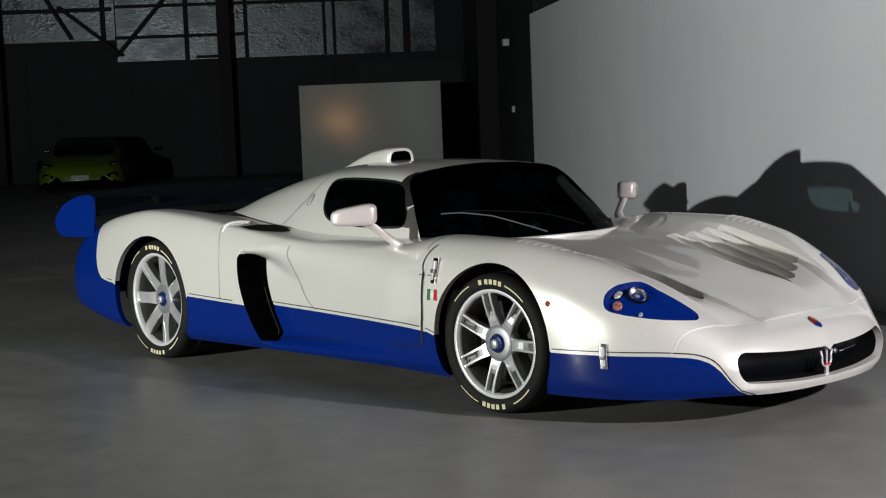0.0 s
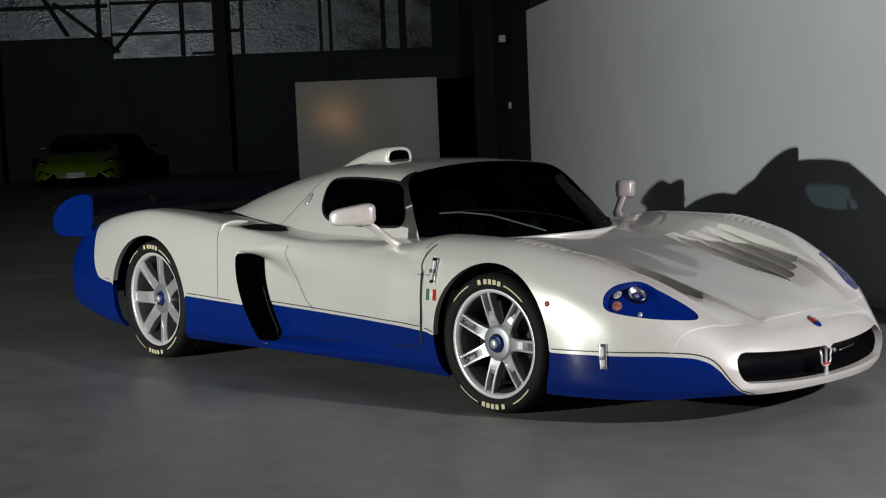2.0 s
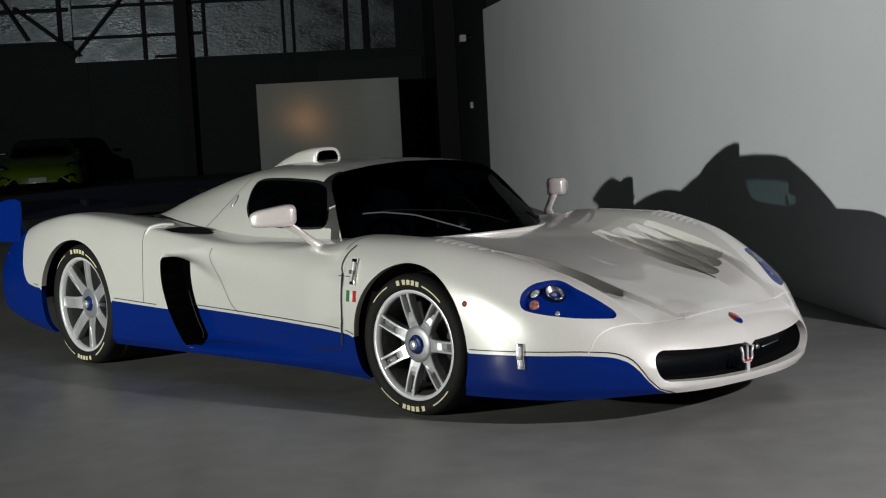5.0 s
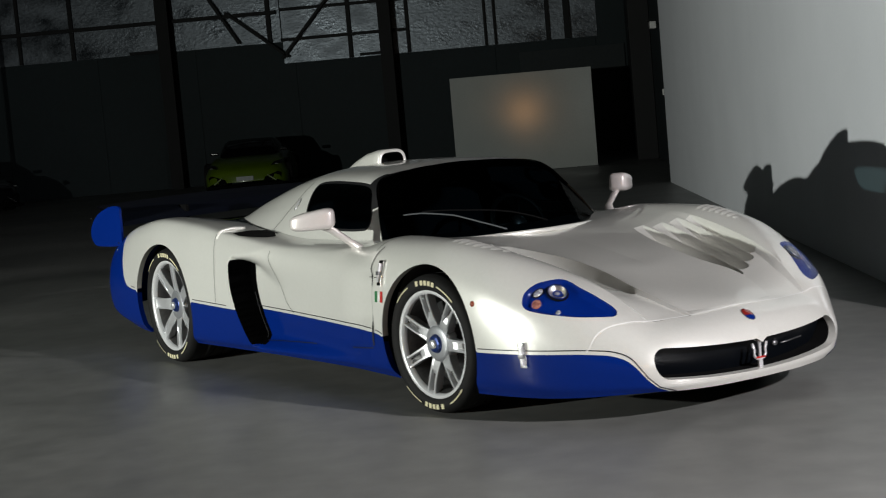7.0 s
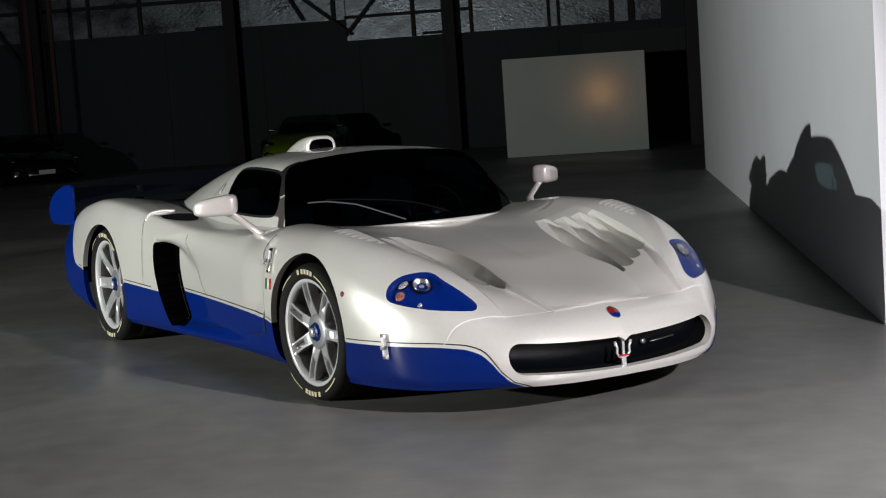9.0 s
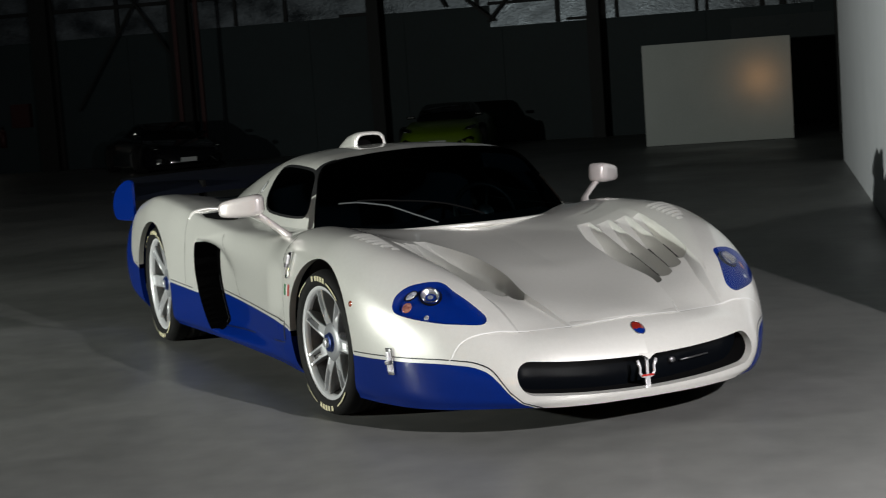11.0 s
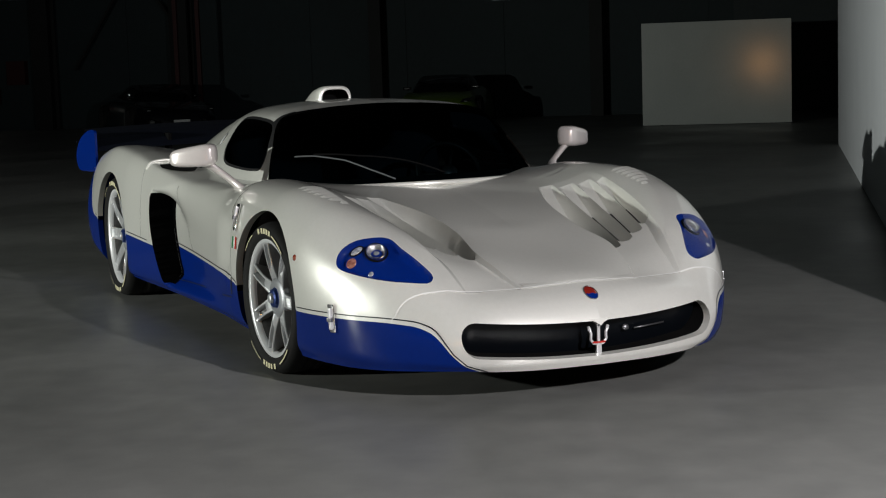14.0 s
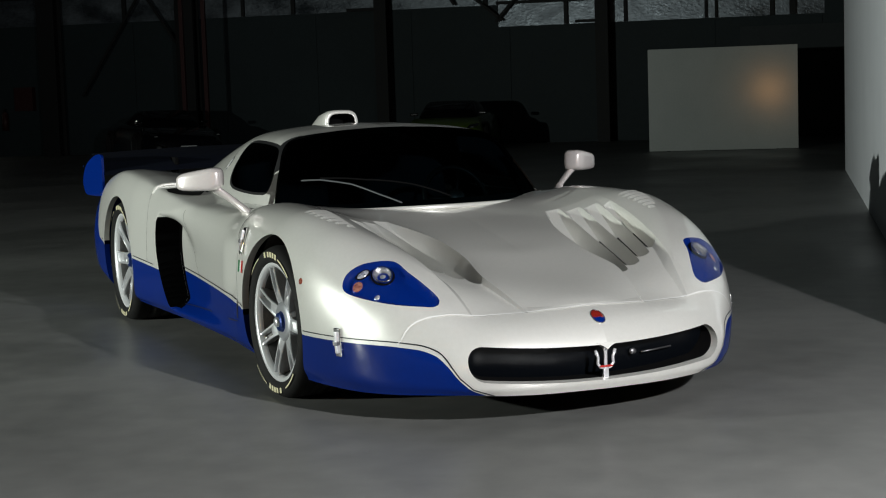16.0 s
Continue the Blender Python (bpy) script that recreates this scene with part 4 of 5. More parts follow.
for s in (-1, 1):
    for x0, x1 in ((-3.33, -3.27), (-2.40, -2.0), (-1.85, -0.47), (-0.42, -0.36), (0.37, 1.07)):
        xs = np.linspace(x0, x1, max(4, int((x1 - x0) / 0.015)))
        ribbon("pinstripe", [(x, BLUE_LINE(x) + 0.017) for x in xs], "y", 0.0045, NAVY, s, 0.002, "thin dark blue pinstripe")
    ribbon("shut_line", bend((-0.40, 0.745), (-0.43, 0.71), (-0.447, 0.66), (-0.450, 0.615)), "y", 0.006, SEAM, s, 0.004)
    ribbon("shut_line", [(-0.447 - 0.028 * float(ramp(z, 0.34, 0.42) * (1 - ramp(z, 0.57, 0.64))), z) for z in np.linspace(0.62, 0.285, 30)], "y", 0.013, SEAM, s, 0.003)
    ribbon("shut_line", path((-2.45, 0.615 * s), (-2.25, 0.655 * s), (-2.05, 0.695 * s), (-1.80, 0.725 * s)), "z", 0.014, SEAM, s)
    ribbon("shut_line", path((-1.73, 1.03), (-1.79, 0.93), (-1.86, 0.84), (-1.92, 0.785)), "y", 0.004, SEAM_LIGHT, s, cast=on_cabin)
    ribbon("shut_line", path((-0.49, 0.607), (-0.33, 0.613)), "y", 0.004, SEAM, s)
    ribbon("shut_line", bend((-1.555, 0.70), (-1.569, 0.64), (-1.526, 0.535), (-1.458, 0.431), (-1.379, 0.376)), "y", 0.0032, SEAM_LIGHT, s)
    # pale strip draws the lit edge, the dark one after it the gap
    ribbon("shut_line", path((-2.15, 0.79), (-2.115, 0.64), (-2.105, 0.52), (-2.108, 0.40)), "y", 0.004, LIT_EDGE, s)
    ribbon("shut_line", path((-2.157, 0.79), (-2.122, 0.64), (-2.112, 0.52), (-2.115, 0.40)), "y", 0.0034, SEAM_LIGHT, s)
    ribbon("shut_line", path((-2.15, 0.925 * s), (-2.17, 0.86 * s), (-2.21, 0.74 * s)), "z", 0.007, LIT_EDGE, s, 0.004)
    ribbon("sill_groove", path((-1.70, 0.205), (-1.13, 0.232)), "y", 0.006, GROOVE, s)
    ribbon("sill_groove", path((-0.70, 0.252), (-0.46, 0.272)), "y", 0.007, GROOVE, s)
    corner = on_body(0.868, 0.715 * s, "z")[0]
    ribbon("shut_line", bend((0.860, 0.318), (0.5 * (0.860 + corner.x) - 0.002, 0.5 * (0.318 + corner.z)), (corner.x, corner.z)), "y", 0.004, LIT_EDGE, s, 0.002)
    ribbon("shut_line", path((0.868, 0.715 * s), (0.878, 0.685 * s), (0.895, 0.643 * s), (0.922, 0.577 * s), (0.948, 0.474 * s), (0.966, 0.356 * s), (0.985, 0.241 * s), (0.995, 0.1 * s), (0.995, 0)), "z", 0.0055, LIT_EDGE, s, 0.0025)
    ribbon("shut_line", path((-0.46, 0.90 * s), (-0.42, 0.80 * s), (-0.33, 0.70 * s)), "z", 0.004, SEAM, s)


def fitting(name, p, n, shape, mat, parent, label=""):
    """A small bmesh built in its own plane, set on the skin: local z is the normal, local x runs forward."""
    z = n.normalized()
    x = (Vector((1, 0, 0)) - z * z.x).normalized()
    y = z.cross(x)
    m = Matrix((x, y, z)).transposed().to_4x4()
    m.translation = p
    return part(name, shape, mat, parent, label, True, m)


def bowl(rx, ry, deep, seg=32, rings=7):
    """A shallow dish that opens along z."""
    bm = bmesh.new()
    rows = [[bm.verts.new((rx * r * math.cos(t), ry * r * math.sin(t), 0.009 - deep * (1 - r * r))) for t in np.linspace(0, 2 * math.pi, seg, endpoint=False)] for r in np.linspace(1, 0.15, rings)]
    for a, b in zip(rows, rows[1:]):
        for i in range(seg):
            bm.faces.new((a[i], a[(i + 1) % seg], b[(i + 1) % seg], b[i]))
    bm.faces.new(rows[-1])
    return bm


# strong bright and dark noise in the reflector colours paints their sparkle
LAMP_MIRROR = textured(material("lamp_mirror_glints", rough=0.16, metal=0.85), 45, (0.30, 0.31, 0.33), (0.92, 0.93, 0.95), 2, scale2=160, mix=0.6, bump=0.25)
LAMP_GLASS = material("lamp_bulb_cover", (0.30, 0.32, 0.35), 0.12, 0.3, coat=1.0)
LAMP_CLEAR = textured(material("small_lamp_reflector_glints", rough=0.15, metal=0.4, coat=1.0), 70, (0.06, 0.07, 0.11), (0.8, 0.82, 0.86), 2, scale2=150, mix=0.5)
AMBER_GLASS = textured(material("amber_reflector_glints", rough=0.15, metal=0.3, coat=1.0), 60, (0.16, 0.03, 0.03), (0.60, 0.28, 0.20), 2, scale2=120)
for s in (-1, 1):
    out = Vector((0.57, 0.57 * s, 0.6)).normalized()

    def lamp_spot(x, y, z):
        p, n, *_ = TREE.ray_cast(Vector((x, y * s, z)) + out * 0.3, -out)
        n = n if n.dot(out) > 0 else -n
        return p - n * (LAMP_DEEP - 0.002), (n + Vector((0.12, 0, 0))).normalized()
    p, n = lamp_spot(0.672, 0.708, 0.57)
    lens = fitting("main_lamp", p, n, bowl(0.042, 0.036, 0.018), LAMP_MIRROR, car, "round clear main lamp in a bright ring")
    part("lamp_ring", ring_bm(0.040, 0.034, 0.0042, lift=0.011), CHROME, lens, smooth=True)
    part("lamp_gasket", ring_bm(0.047, 0.041, 0.0036, lift=0.003), MATT_BLACK, lens, smooth=True)
    part("lamp_lens", dome(0.017, 0.015, 0.012, base=-0.010), LAMP_GLASS, lens, smooth=True)
    p, n = lamp_spot(0.618, 0.772, 0.577)
    lens = fitting("side_lamp", p, n, dome(0.015, 0.027, 0.006), LAMP_CLEAR, car, "small oval clear lamp")
    part("lamp_ring", ring_bm(0.016, 0.028, 0.003), MATT_BLACK, lens, smooth=True)
    p, n = lamp_spot(0.640, 0.806, 0.527)
    lens = fitting("indicator", p, n, dome(0.021, 0.023, 0.006), AMBER_GLASS, car, "small round amber indicator")
    part("lamp_ring", ring_bm(0.022, 0.024, 0.0025), BLUE, lens, smooth=True)
    p, n = lamp_spot(0.735, 0.765, 0.497)
    fitting("lower_lamp", p, n, dome(0.010, 0.012, 0.005), LAMP_CLEAR, car, "small clear lower lamp")
    # side repeater, catches, flag badge
    p, n = on_body(0.349, 0.522, "y", s)
    lens = fitting("side_repeater", p, n, dome(0.011, 0.010, 0.006), AMBER, car, "tiny orange side repeater")
    part("rim", ring_bm(0.012, 0.011, 0.0018), AMBER, lens, smooth=True)
    for x, z, h in ((0.612, 0.310, 0.055), (-0.352, 0.632, 0.06)):
        p, n = on_body(x, z, "y", s)
        catch = fitting("body_catch", p, n, box_bm(-0.017, 0.017, -h, h, 0, 0.010, 0.004), CHROME, car, "polished metal panel catch")
        part("catch_lever", box_bm(-0.007, 0.007, -h * 0.75, h * 0.75, 0.010, 0.020, 0.003), SATIN, catch)
        part("catch_pin", box_bm(-0.012, 0.012, -h * 0.2, h * 0.1, 0.012, 0.024, 0.003), CHROME_DIM, catch)
    p, n = on_body(-0.362, 0.522, "y", s)
    badge = fitting("flag_badge", p + n * 0.001, n, box_bm(-0.034, 0.034, -0.026, 0.026, 0, 0.0015), WHITE, car, "green white and red flag badge")
    for x, mat in ((-0.0227, GREEN), (0.0227, RED)):
        part("band", box_bm(x - 0.0113, x + 0.0113, -0.026, 0.026, 0.0017, 0.0022), mat, badge)
    # oval badge on the pillar
    p, n = on_cabin(-1.757, 0.918, "y", s)
    script = fitting("pillar_badge", p, n, dome(0.017, 0.036, 0.007), SATIN, car, "small oval chrome badge on the pillar")
    part("badge_ring", ring_bm(0.018, 0.037, 0.0025), CHROME_DIM, script, smooth=True)
    # narrow dark openings beside the engine cover
    bm = bmesh.new()
    loop = [bm.verts.new((x, y * s, z)) for x, y, z in ((-2.02, 0.895, 0), (-1.995, 0.80, 0), (-1.93, 0.725, 0), (-1.82, 0.735, 0), (-1.71, 0.785, 0), (-1.73, 0.83, 0), (-1.82, 0.878, 0), (-1.93, 0.903, 0))]
    for v in loop:
        hit = on_body(v.co.x, v.co.y, "z")
        v.co = hit[0] + Vector((0, 0, 0.006))
    bm.faces.new(loop)
    bmesh.ops.recalc_face_normals(bm, faces=bm.faces[:])
    part("deck_vent", bm, MATT_BLACK, car, "small black deck air vent")
    lip_line = bend((-2.139, 0.938, 0.758), (-2.138, 0.912, 0.794), (-2.132, 0.840, 0.806), (-2.128, 0.765, 0.800), n=6)
    rod("deck_lip", [(x, y * s, z) for x, y, z in lip_line], 0.009, PEARL, car)
    # thin bright edge of the vane inside the side intake
    ribbon("intake_vane", [(intake_lip(z) + 0.055, z) for z in np.linspace(0.46, 0.215, 14)], "y", 0.004, CHROME_DIM, s, 0.004)
    # door mirror
    vs, fs = [], []
    nu, nv = 28, 16
    for j in range(nv + 1):
        b = -math.pi / 2 + math.pi * j / nv
        for i in range(nu):
            a = 2 * math.pi * i / nu
            pw = lambda c, e: math.copysign(abs(c) ** e, c)
            px, py, pz = pw(math.cos(b), 0.4) * pw(math.cos(a), 0.6), pw(math.cos(b), 0.4) * pw(math.sin(a), 0.5), pw(math.sin(b), 0.55)
            tip = max(py, 0) ** 1.6
            slope = (py + 1) / 2
            tall, deep = (0.058 - 0.016 * slope if pz > 0 else 0.056 - 0.020 * slope), 0.050 * (1 - 0.30 * tip)
            groove = 0.93 if abs(pz + 0.1) < 0.16 and px > 0.3 else 1.0
            vs.append((-0.892 + deep * px * groove - 0.068 * py, s * (0.994 + 0.090 * py + 0.03 * px), 0.876 + tall * pz - 0.010 * py))
    for j in range(nv):
        for i in range(nu):
            fs.append((j * nu + i, j * nu + (i + 1) % nu, (j + 1) * nu + (i + 1) % nu, (j + 1) * nu + i))
    mirror = mesh_object("door_mirror", vs, fs, PEARL_LILAC, car, True)
    mirror["label"] = "pearl white door mirror on a slim stalk"
    bm = box_bm(-0.003, 0.003, -0.066, 0.066, -0.036, 0.036, 0.002)
    part("mirror_glass", bm, CHROME, mirror, matrix=pose(-0.937, 0.967 * s, 0.874, 0, 0, 36 * s))
    bm = bmesh.new()
    ends = [((-0.875, 0.952, 0.848), 0.032, 0.034), ((-0.855, 0.905, 0.818), 0.024, 0.026), ((-0.83, 0.838, 0.762), 0.021, 0.025), ((-0.785, 0.808, 0.727), 0.022, 0.032), ((-0.768, 0.797, 0.708), 0.030, 0.046), ((-0.765, 0.792, 0.690), 0.032, 0.050)]
    prev = None
    for (x, y, z), a, b in ends:
        cur = [bm.verts.new((x + b * math.cos(t), s * y + a * math.sin(t), z + 0.35 * b * math.cos(t))) for t in np.linspace(0, 2 * math.pi, 14, endpoint=False)]
        if prev:
            for i in range(14):
                bm.faces.new((prev[i], prev[(i + 1) % 14], cur[(i + 1) % 14], cur[i]))
        prev = cur
    bmesh.ops.recalc_face_normals(bm, faces=bm.faces[:])
    part("mirror_stalk", bm, PEARL_LILAC, mirror, smooth=True)
    # rear wing end plate
    edge = rounded([(-3.60, 0.935), (-3.75, 0.93), (-3.92, 0.87), (-4.01, 0.77), (-3.97, 0.69), (-3.85, 0.675), (-3.62, 0.685), (-3.585, 0.75), (-3.58, 0.88)], 5)
    bm = bmesh.new()
    sides = [[bm.verts.new((x, s * (y + 0.045 * ramp(-x, 3.60, 4.1)), z)) for x, z in edge] for y in (0.917, 0.931)]
    for q in sides:
        bm.faces.new(q)
    for i in range(len(edge)):
        k = (i + 1) % len(edge)
        bm.faces.new((sides[0][i], sides[0][k], sides[1][k], sides[1][i]))
    bmesh.ops.recalc_face_normals(bm, faces=bm.faces[:])
    plate = part("wing_end_plate", bm, BLUE, car, "royal blue end plate of the rear wing")
    for x, z in ((-3.63, 0.70), (-3.98, 0.86)):
        part("bolt", box_bm(x - 0.006, x + 0.006, s * (0.931 + 0.045 * float(ramp(-x, 3.60, 4.1))), s * (0.937 + 0.045 * float(ramp(-x, 3.60, 4.1))), z - 0.006, z + 0.006, 0.002), CHROME, plate)
    part("wing_pillar", box_bm(-3.72, -3.60, s * 0.45 - 0.012, s * 0.45 + 0.012, 0.62, 0.90, 0.004), MATT_BLACK, car)

# rear wing blade
bm = bmesh.new()
sect = [(-3.54, 0.845), (-3.60, 0.875), (-3.72, 0.918), (-3.86, 0.950), (-3.99, 0.972), (-3.99, 0.960), (-3.86, 0.925), (-3.72, 0.885), (-3.60, 0.848)]
prev = None
for y in np.linspace(-0.916, 0.916, 13):
    cur = [bm.verts.new((x, y, z - 0.035 + 0.02 * (1 - (y / 0.9) ** 2))) for x, z in sect]
    if prev:
        for i in range(len(sect)):
            bm.faces.new((prev[i], prev[(i + 1) % len(sect)], cur[(i + 1) % len(sect)], cur[i]))
    prev = cur
bmesh.ops.recalc_face_normals(bm, faces=bm.faces[:])
part("wing_blade", bm, NAVY, car, "dark navy rear wing blade")

# roof scoop
def arch(x, w, z0, z1, n=20, e=0.55):
    out = []
    for t in np.linspace(0, math.pi, n):
        c, q = math.cos(t), math.sin(t)
        out.append((x, w * math.copysign(abs(c) ** e, c), z0 + (z1 - z0) * abs(q) ** e))
    return out


bm = bmesh.new()
prev = None
for x, w, z0, z1 in ((-1.700, 0.088, 1.075, 1.168), (-1.715, 0.094, 1.075, 1.174), (-1.78, 0.092, 1.07, 1.174), (-1.90, 0.080, 1.06, 1.158), (-2.05, 0.060, 1.02, 1.118), (-2.2, 0.040, 0.98, 1.065), (-2.36, 0.02, 0.93, 0.985)):
    cur = [bm.verts.new(v) for v in arch(x, w, z0, z1)]
    if prev:
        for i in range(len(cur) - 1):
            bm.faces.new((prev[i], prev[i + 1], cur[i + 1], cur[i]))
    else:
        lip = [bm.verts.new((x - 0.006, v.co.y * 0.86, 1.086 + (v.co.z - 1.086) * 0.84 if v.co.z > 1.09 else v.co.z)) for v in cur]
        for i in range(len(cur) - 1):
            bm.faces.new((cur[i], cur[i + 1], lip[i + 1], lip[i]))
    prev = cur
bmesh.ops.recalc_face_normals(bm, faces=bm.faces[:])
scoop = part("roof_scoop", bm, PEARL, car, "pearl white roof air scoop", True)
bm = bmesh.new()
a = [bm.verts.new((x - 0.006, y * 0.86, 1.086 + (z - 1.086) * 0.84 if z > 1.09 else z)) for x, y, z in arch(-1.700, 0.088, 1.075, 1.168)]
b = [bm.verts.new((x - 0.16, y * 0.8, z)) for x, y, z in arch(-1.700, 0.08, 1.085, 1.15)]
for i in range(len(a) - 1):
    bm.faces.new((a[i], a[i + 1], b[i + 1], b[i]))
bm.faces.new(b)
part("scoop_throat", bm, MATT_BLACK, scoop)

# wiper
STREE = screen.tree()


def on_screen(x, y, up=0.006):
    p, n, *_ = STREE.ray_cast(Vector((x, y, 2)), Vector((0, 0, -1)))
    return p + (n if n.z > 0 else -n) * up


foot = [W[i, 0] for i in range(1, 48)]
rod("cowl_lip", [(p[0] + 0.020, p[1] * 1.01, p[2] - 0.006) for p in foot], 0.012, PEARL, car, 10)["label"] = "pearl white raised lip at the foot of the windscreen"
GREY_RUBBER = material("grey_wiper_metal", (0.07, 0.078, 0.083), 0.6, 0.2)
blade = [on_screen(x, y, 0.012) for x, y in path((-0.765, -0.545), (-0.70, -0.47), (-0.58, -0.36), (-0.46, -0.28), (-0.36, -0.205), n=6)]
wiper = rod("wiper", blade, 0.0042, GREY_RUBBER, car)
wiper["label"] = "single long grey windscreen wiper"
rod("wiper_arm", [on_screen(x, y, 0.022) for x, y in path((-0.70, -0.47), (-0.56, -0.30), (-0.44, -0.12), (-0.33, 0.02), n=6)], 0.004, MATT_BLACK, wiper)

# nose opening
def slot(w, r, n=14):
    right = [(w + r * math.cos(t), r * math.sin(t)) for t in np.linspace(-math.pi / 2, math.pi / 2, n)]
    top = [(y, r) for y in np.linspace(w, -w, 40)[1:-1]]
    return right + top + [(-y, -z) for y, z in right] + [(-y, -z) for y, z in top]


def nose_point(y, z):
    zz = 0.226 + 0.10 * y * y + z / 0.96
    hit = on_body(y, zz, "x")
    return hit[0] if hit else Vector((1.05, y, zz))


rim_loop = [nose_point(y, z) for y, z in slot(0.470, 0.062)]
lip = [p + Vector((-0.034, -0.006 * p.y / 0.5, (0.228 + 0.10 * p.y**2 - p.z) * 0.06)) for p in rim_loop]
inner = [p + Vector((-0.09, -0.03 * (p.y / 0.5), 0)) for p in lip]
k = len(rim_loop)
ring = [(i, (i + 1) % k, k + (i + 1) % k, k + i) for i in range(k)]
grille = mesh_object("grille", [*lip, *inner], ring, MATT_BLACK, car, True)
grille["label"] = "wide oval black nose opening"
mesh_object("grille_lip", [*rim_loop, *lip], ring, PEARL, grille, True)
bm = bmesh.new()
rows = [[bm.verts.new((1.052 - 0.100 * (y / 0.55) ** 2 + 0.024 * z / 0.07, y, 0.226 + 0.10 * y * y + z)) for y in np.linspace(-0.54, 0.54, 41)] for z in np.linspace(-0.078, 0.078, 7)]
for a, b in zip(rows, rows[1:]):
    for j in range(40):
        bm.faces.new((a[j], a[j + 1], b[j + 1], b[j]))
part("grille_back", bm, GRILLE_BLACK, grille, "satin black sheet behind the nose opening", True)
rod("grille_rod", [(1.055, 0.19, 0.233), (1.050, 0.24, 0.235), (1.040, 0.33, 0.241)], 0.0035, CHROME_DIM, grille)
part("tow_eye", dome(0.013, 0.016, 0.010), CHROME_DIM, grille, smooth=True, matrix=pose(1.058, 0.15, 0.240, 0, 90, 0))
# three-pronged emblem
emblem = part("emblem", box_bm(1.112, 1.122, -0.006, 0.006, 0.160, 0.280, 0.003), SATIN, grille, "chrome three-pronged emblem with a red bar")
for q in (-1, 1):
    rod("prong", [(1.117, 0.006 * q, 0.199), (1.117, 0.022 * q, 0.203), (1.117, 0.033 * q, 0.218), (1.117, 0.031 * q, 0.240), (1.117, 0.042 * q, 0.268)], 0.0062, SATIN, emblem)
    part("prong_tip", box_bm(1.113, 1.121, q * 0.038 - 0.007, q * 0.038 + 0.007, 0.250, 0.262, 0.004), SATIN, emblem)
part("prong_tip", box_bm(1.112, 1.122, -0.008, 0.008, 0.264, 0.286, 0.004), SATIN, emblem)
part("red_bar", box_bm(1.115, 1.124, -0.028, 0.028, 0.203, 0.210, 0.002), RED, emblem)
part("shaft", box_bm(1.111, 1.123, -0.011, 0.011, 0.158, 0.198, 0.004), SATIN, emblem)
bm = bmesh.new()
wedge = [[bm.verts.new((x - 0.2 * (z - 0.29), y, z)) for y, z in ((-0.045, 0.297), (-0.016, 0.284), (0, 0.272), (0.016, 0.284), (0.045, 0.297))] for x in (1.136, 1.09)]
for q in wedge:
    bm.faces.new(q)
for i in range(5):
    bm.faces.new((wedge[0][i], wedge[0][(i + 1) % 5], wedge[1][(i + 1) % 5], wedge[1][i]))
bmesh.ops.recalc_face_normals(bm, faces=bm.faces[:])
part("nose_notch", bm, PEARL, grille)
# oval nose badge
p, n = on_body(1.062, 0.002, "z")
badge = fitting("nose_badge", p, n, dome(0.036, 0.026, 0.005), ENAMEL_RED, car, "oval red and blue nose badge")
bm = dome(0.0365, 0.0265, 0.0056)
bmesh.ops.delete(bm, geom=[v for v in bm.verts if v.co.x < 0.006], context="VERTS")
part("badge_base", bm, BLUE, badge, smooth=True)
part("badge_ring", ring_bm(0.0365, 0.0265, 0.0018), CHROME_DIM, badge, smooth=True)

# louvres over the front wheels: each rises from the skin towards the back and drops behind
for s in (-1, 1):
    for x, y1 in ((0.325, 0.712), (0.280, 0.745), (0.236, 0.765), (0.192, 0.778), (0.148, 0.788), (0.104, 0.795), (0.060, 0.798)):
        vs, fs = [], []
        ys = np.linspace(0.678, y1, 11)
        for i, y in enumerate(ys):
            high = 0.0048 * min(1.0, 6 * i / 10, 6 * (10 - i) / 10)
            skew = 0.05 * (y - 0.678)
            for dx, up in ((0.0, 0.0003), (-0.021, high + 0.0003), (-0.024, -0.003)):
                p, n = on_body(x + dx - skew, y * s, "z")
                vs.append(p + n * up)
            if i:
                k = 3 * i
                fs += [(k - 3, k - 2, k + 1, k), (k - 2, k - 1, k + 2, k + 1)]
        mesh_object("wing_louvre", vs, fs, PEARL, car)["label"] = "slim raised louvre in the front wing"

# ---- cabin interior ----
CLOTH = textured(material("dark_blue_cloth", rough=0.9), 60, (0.012, 0.018, 0.028), (0.022, 0.030, 0.045), 4, bump=0.1)
bm = box_bm(-1.95, -0.45, -0.62, 0.62, 0.16, 0.24, 0.02)
part("cabin_floor", bm, MATT_BLACK, car)
part("bulkhead", box_bm(-2.0, -1.93, -0.62, 0.62, 0.2, 0.80, 0.01), MATT_BLACK, car)
bm = bmesh.new()
prev = None
for x, z in ((-0.42, 0.70), (-0.55, 0.725), (-0.75, 0.735), (-0.85, 0.71), (-0.88, 0.60), (-0.80, 0.40)):
    cur = [bm.verts.new((x - 0.12 * (abs(y) / 0.6) ** 2, y, z)) for y in np.linspace(-0.6, 0.6, 9)]
    if prev:
        for i in range(8):
            bm.faces.new((prev[i], prev[i + 1], cur[i + 1], cur[i]))
    prev = cur
part("dashboard", bm, CLOTH, car, "dark dashboard", True)
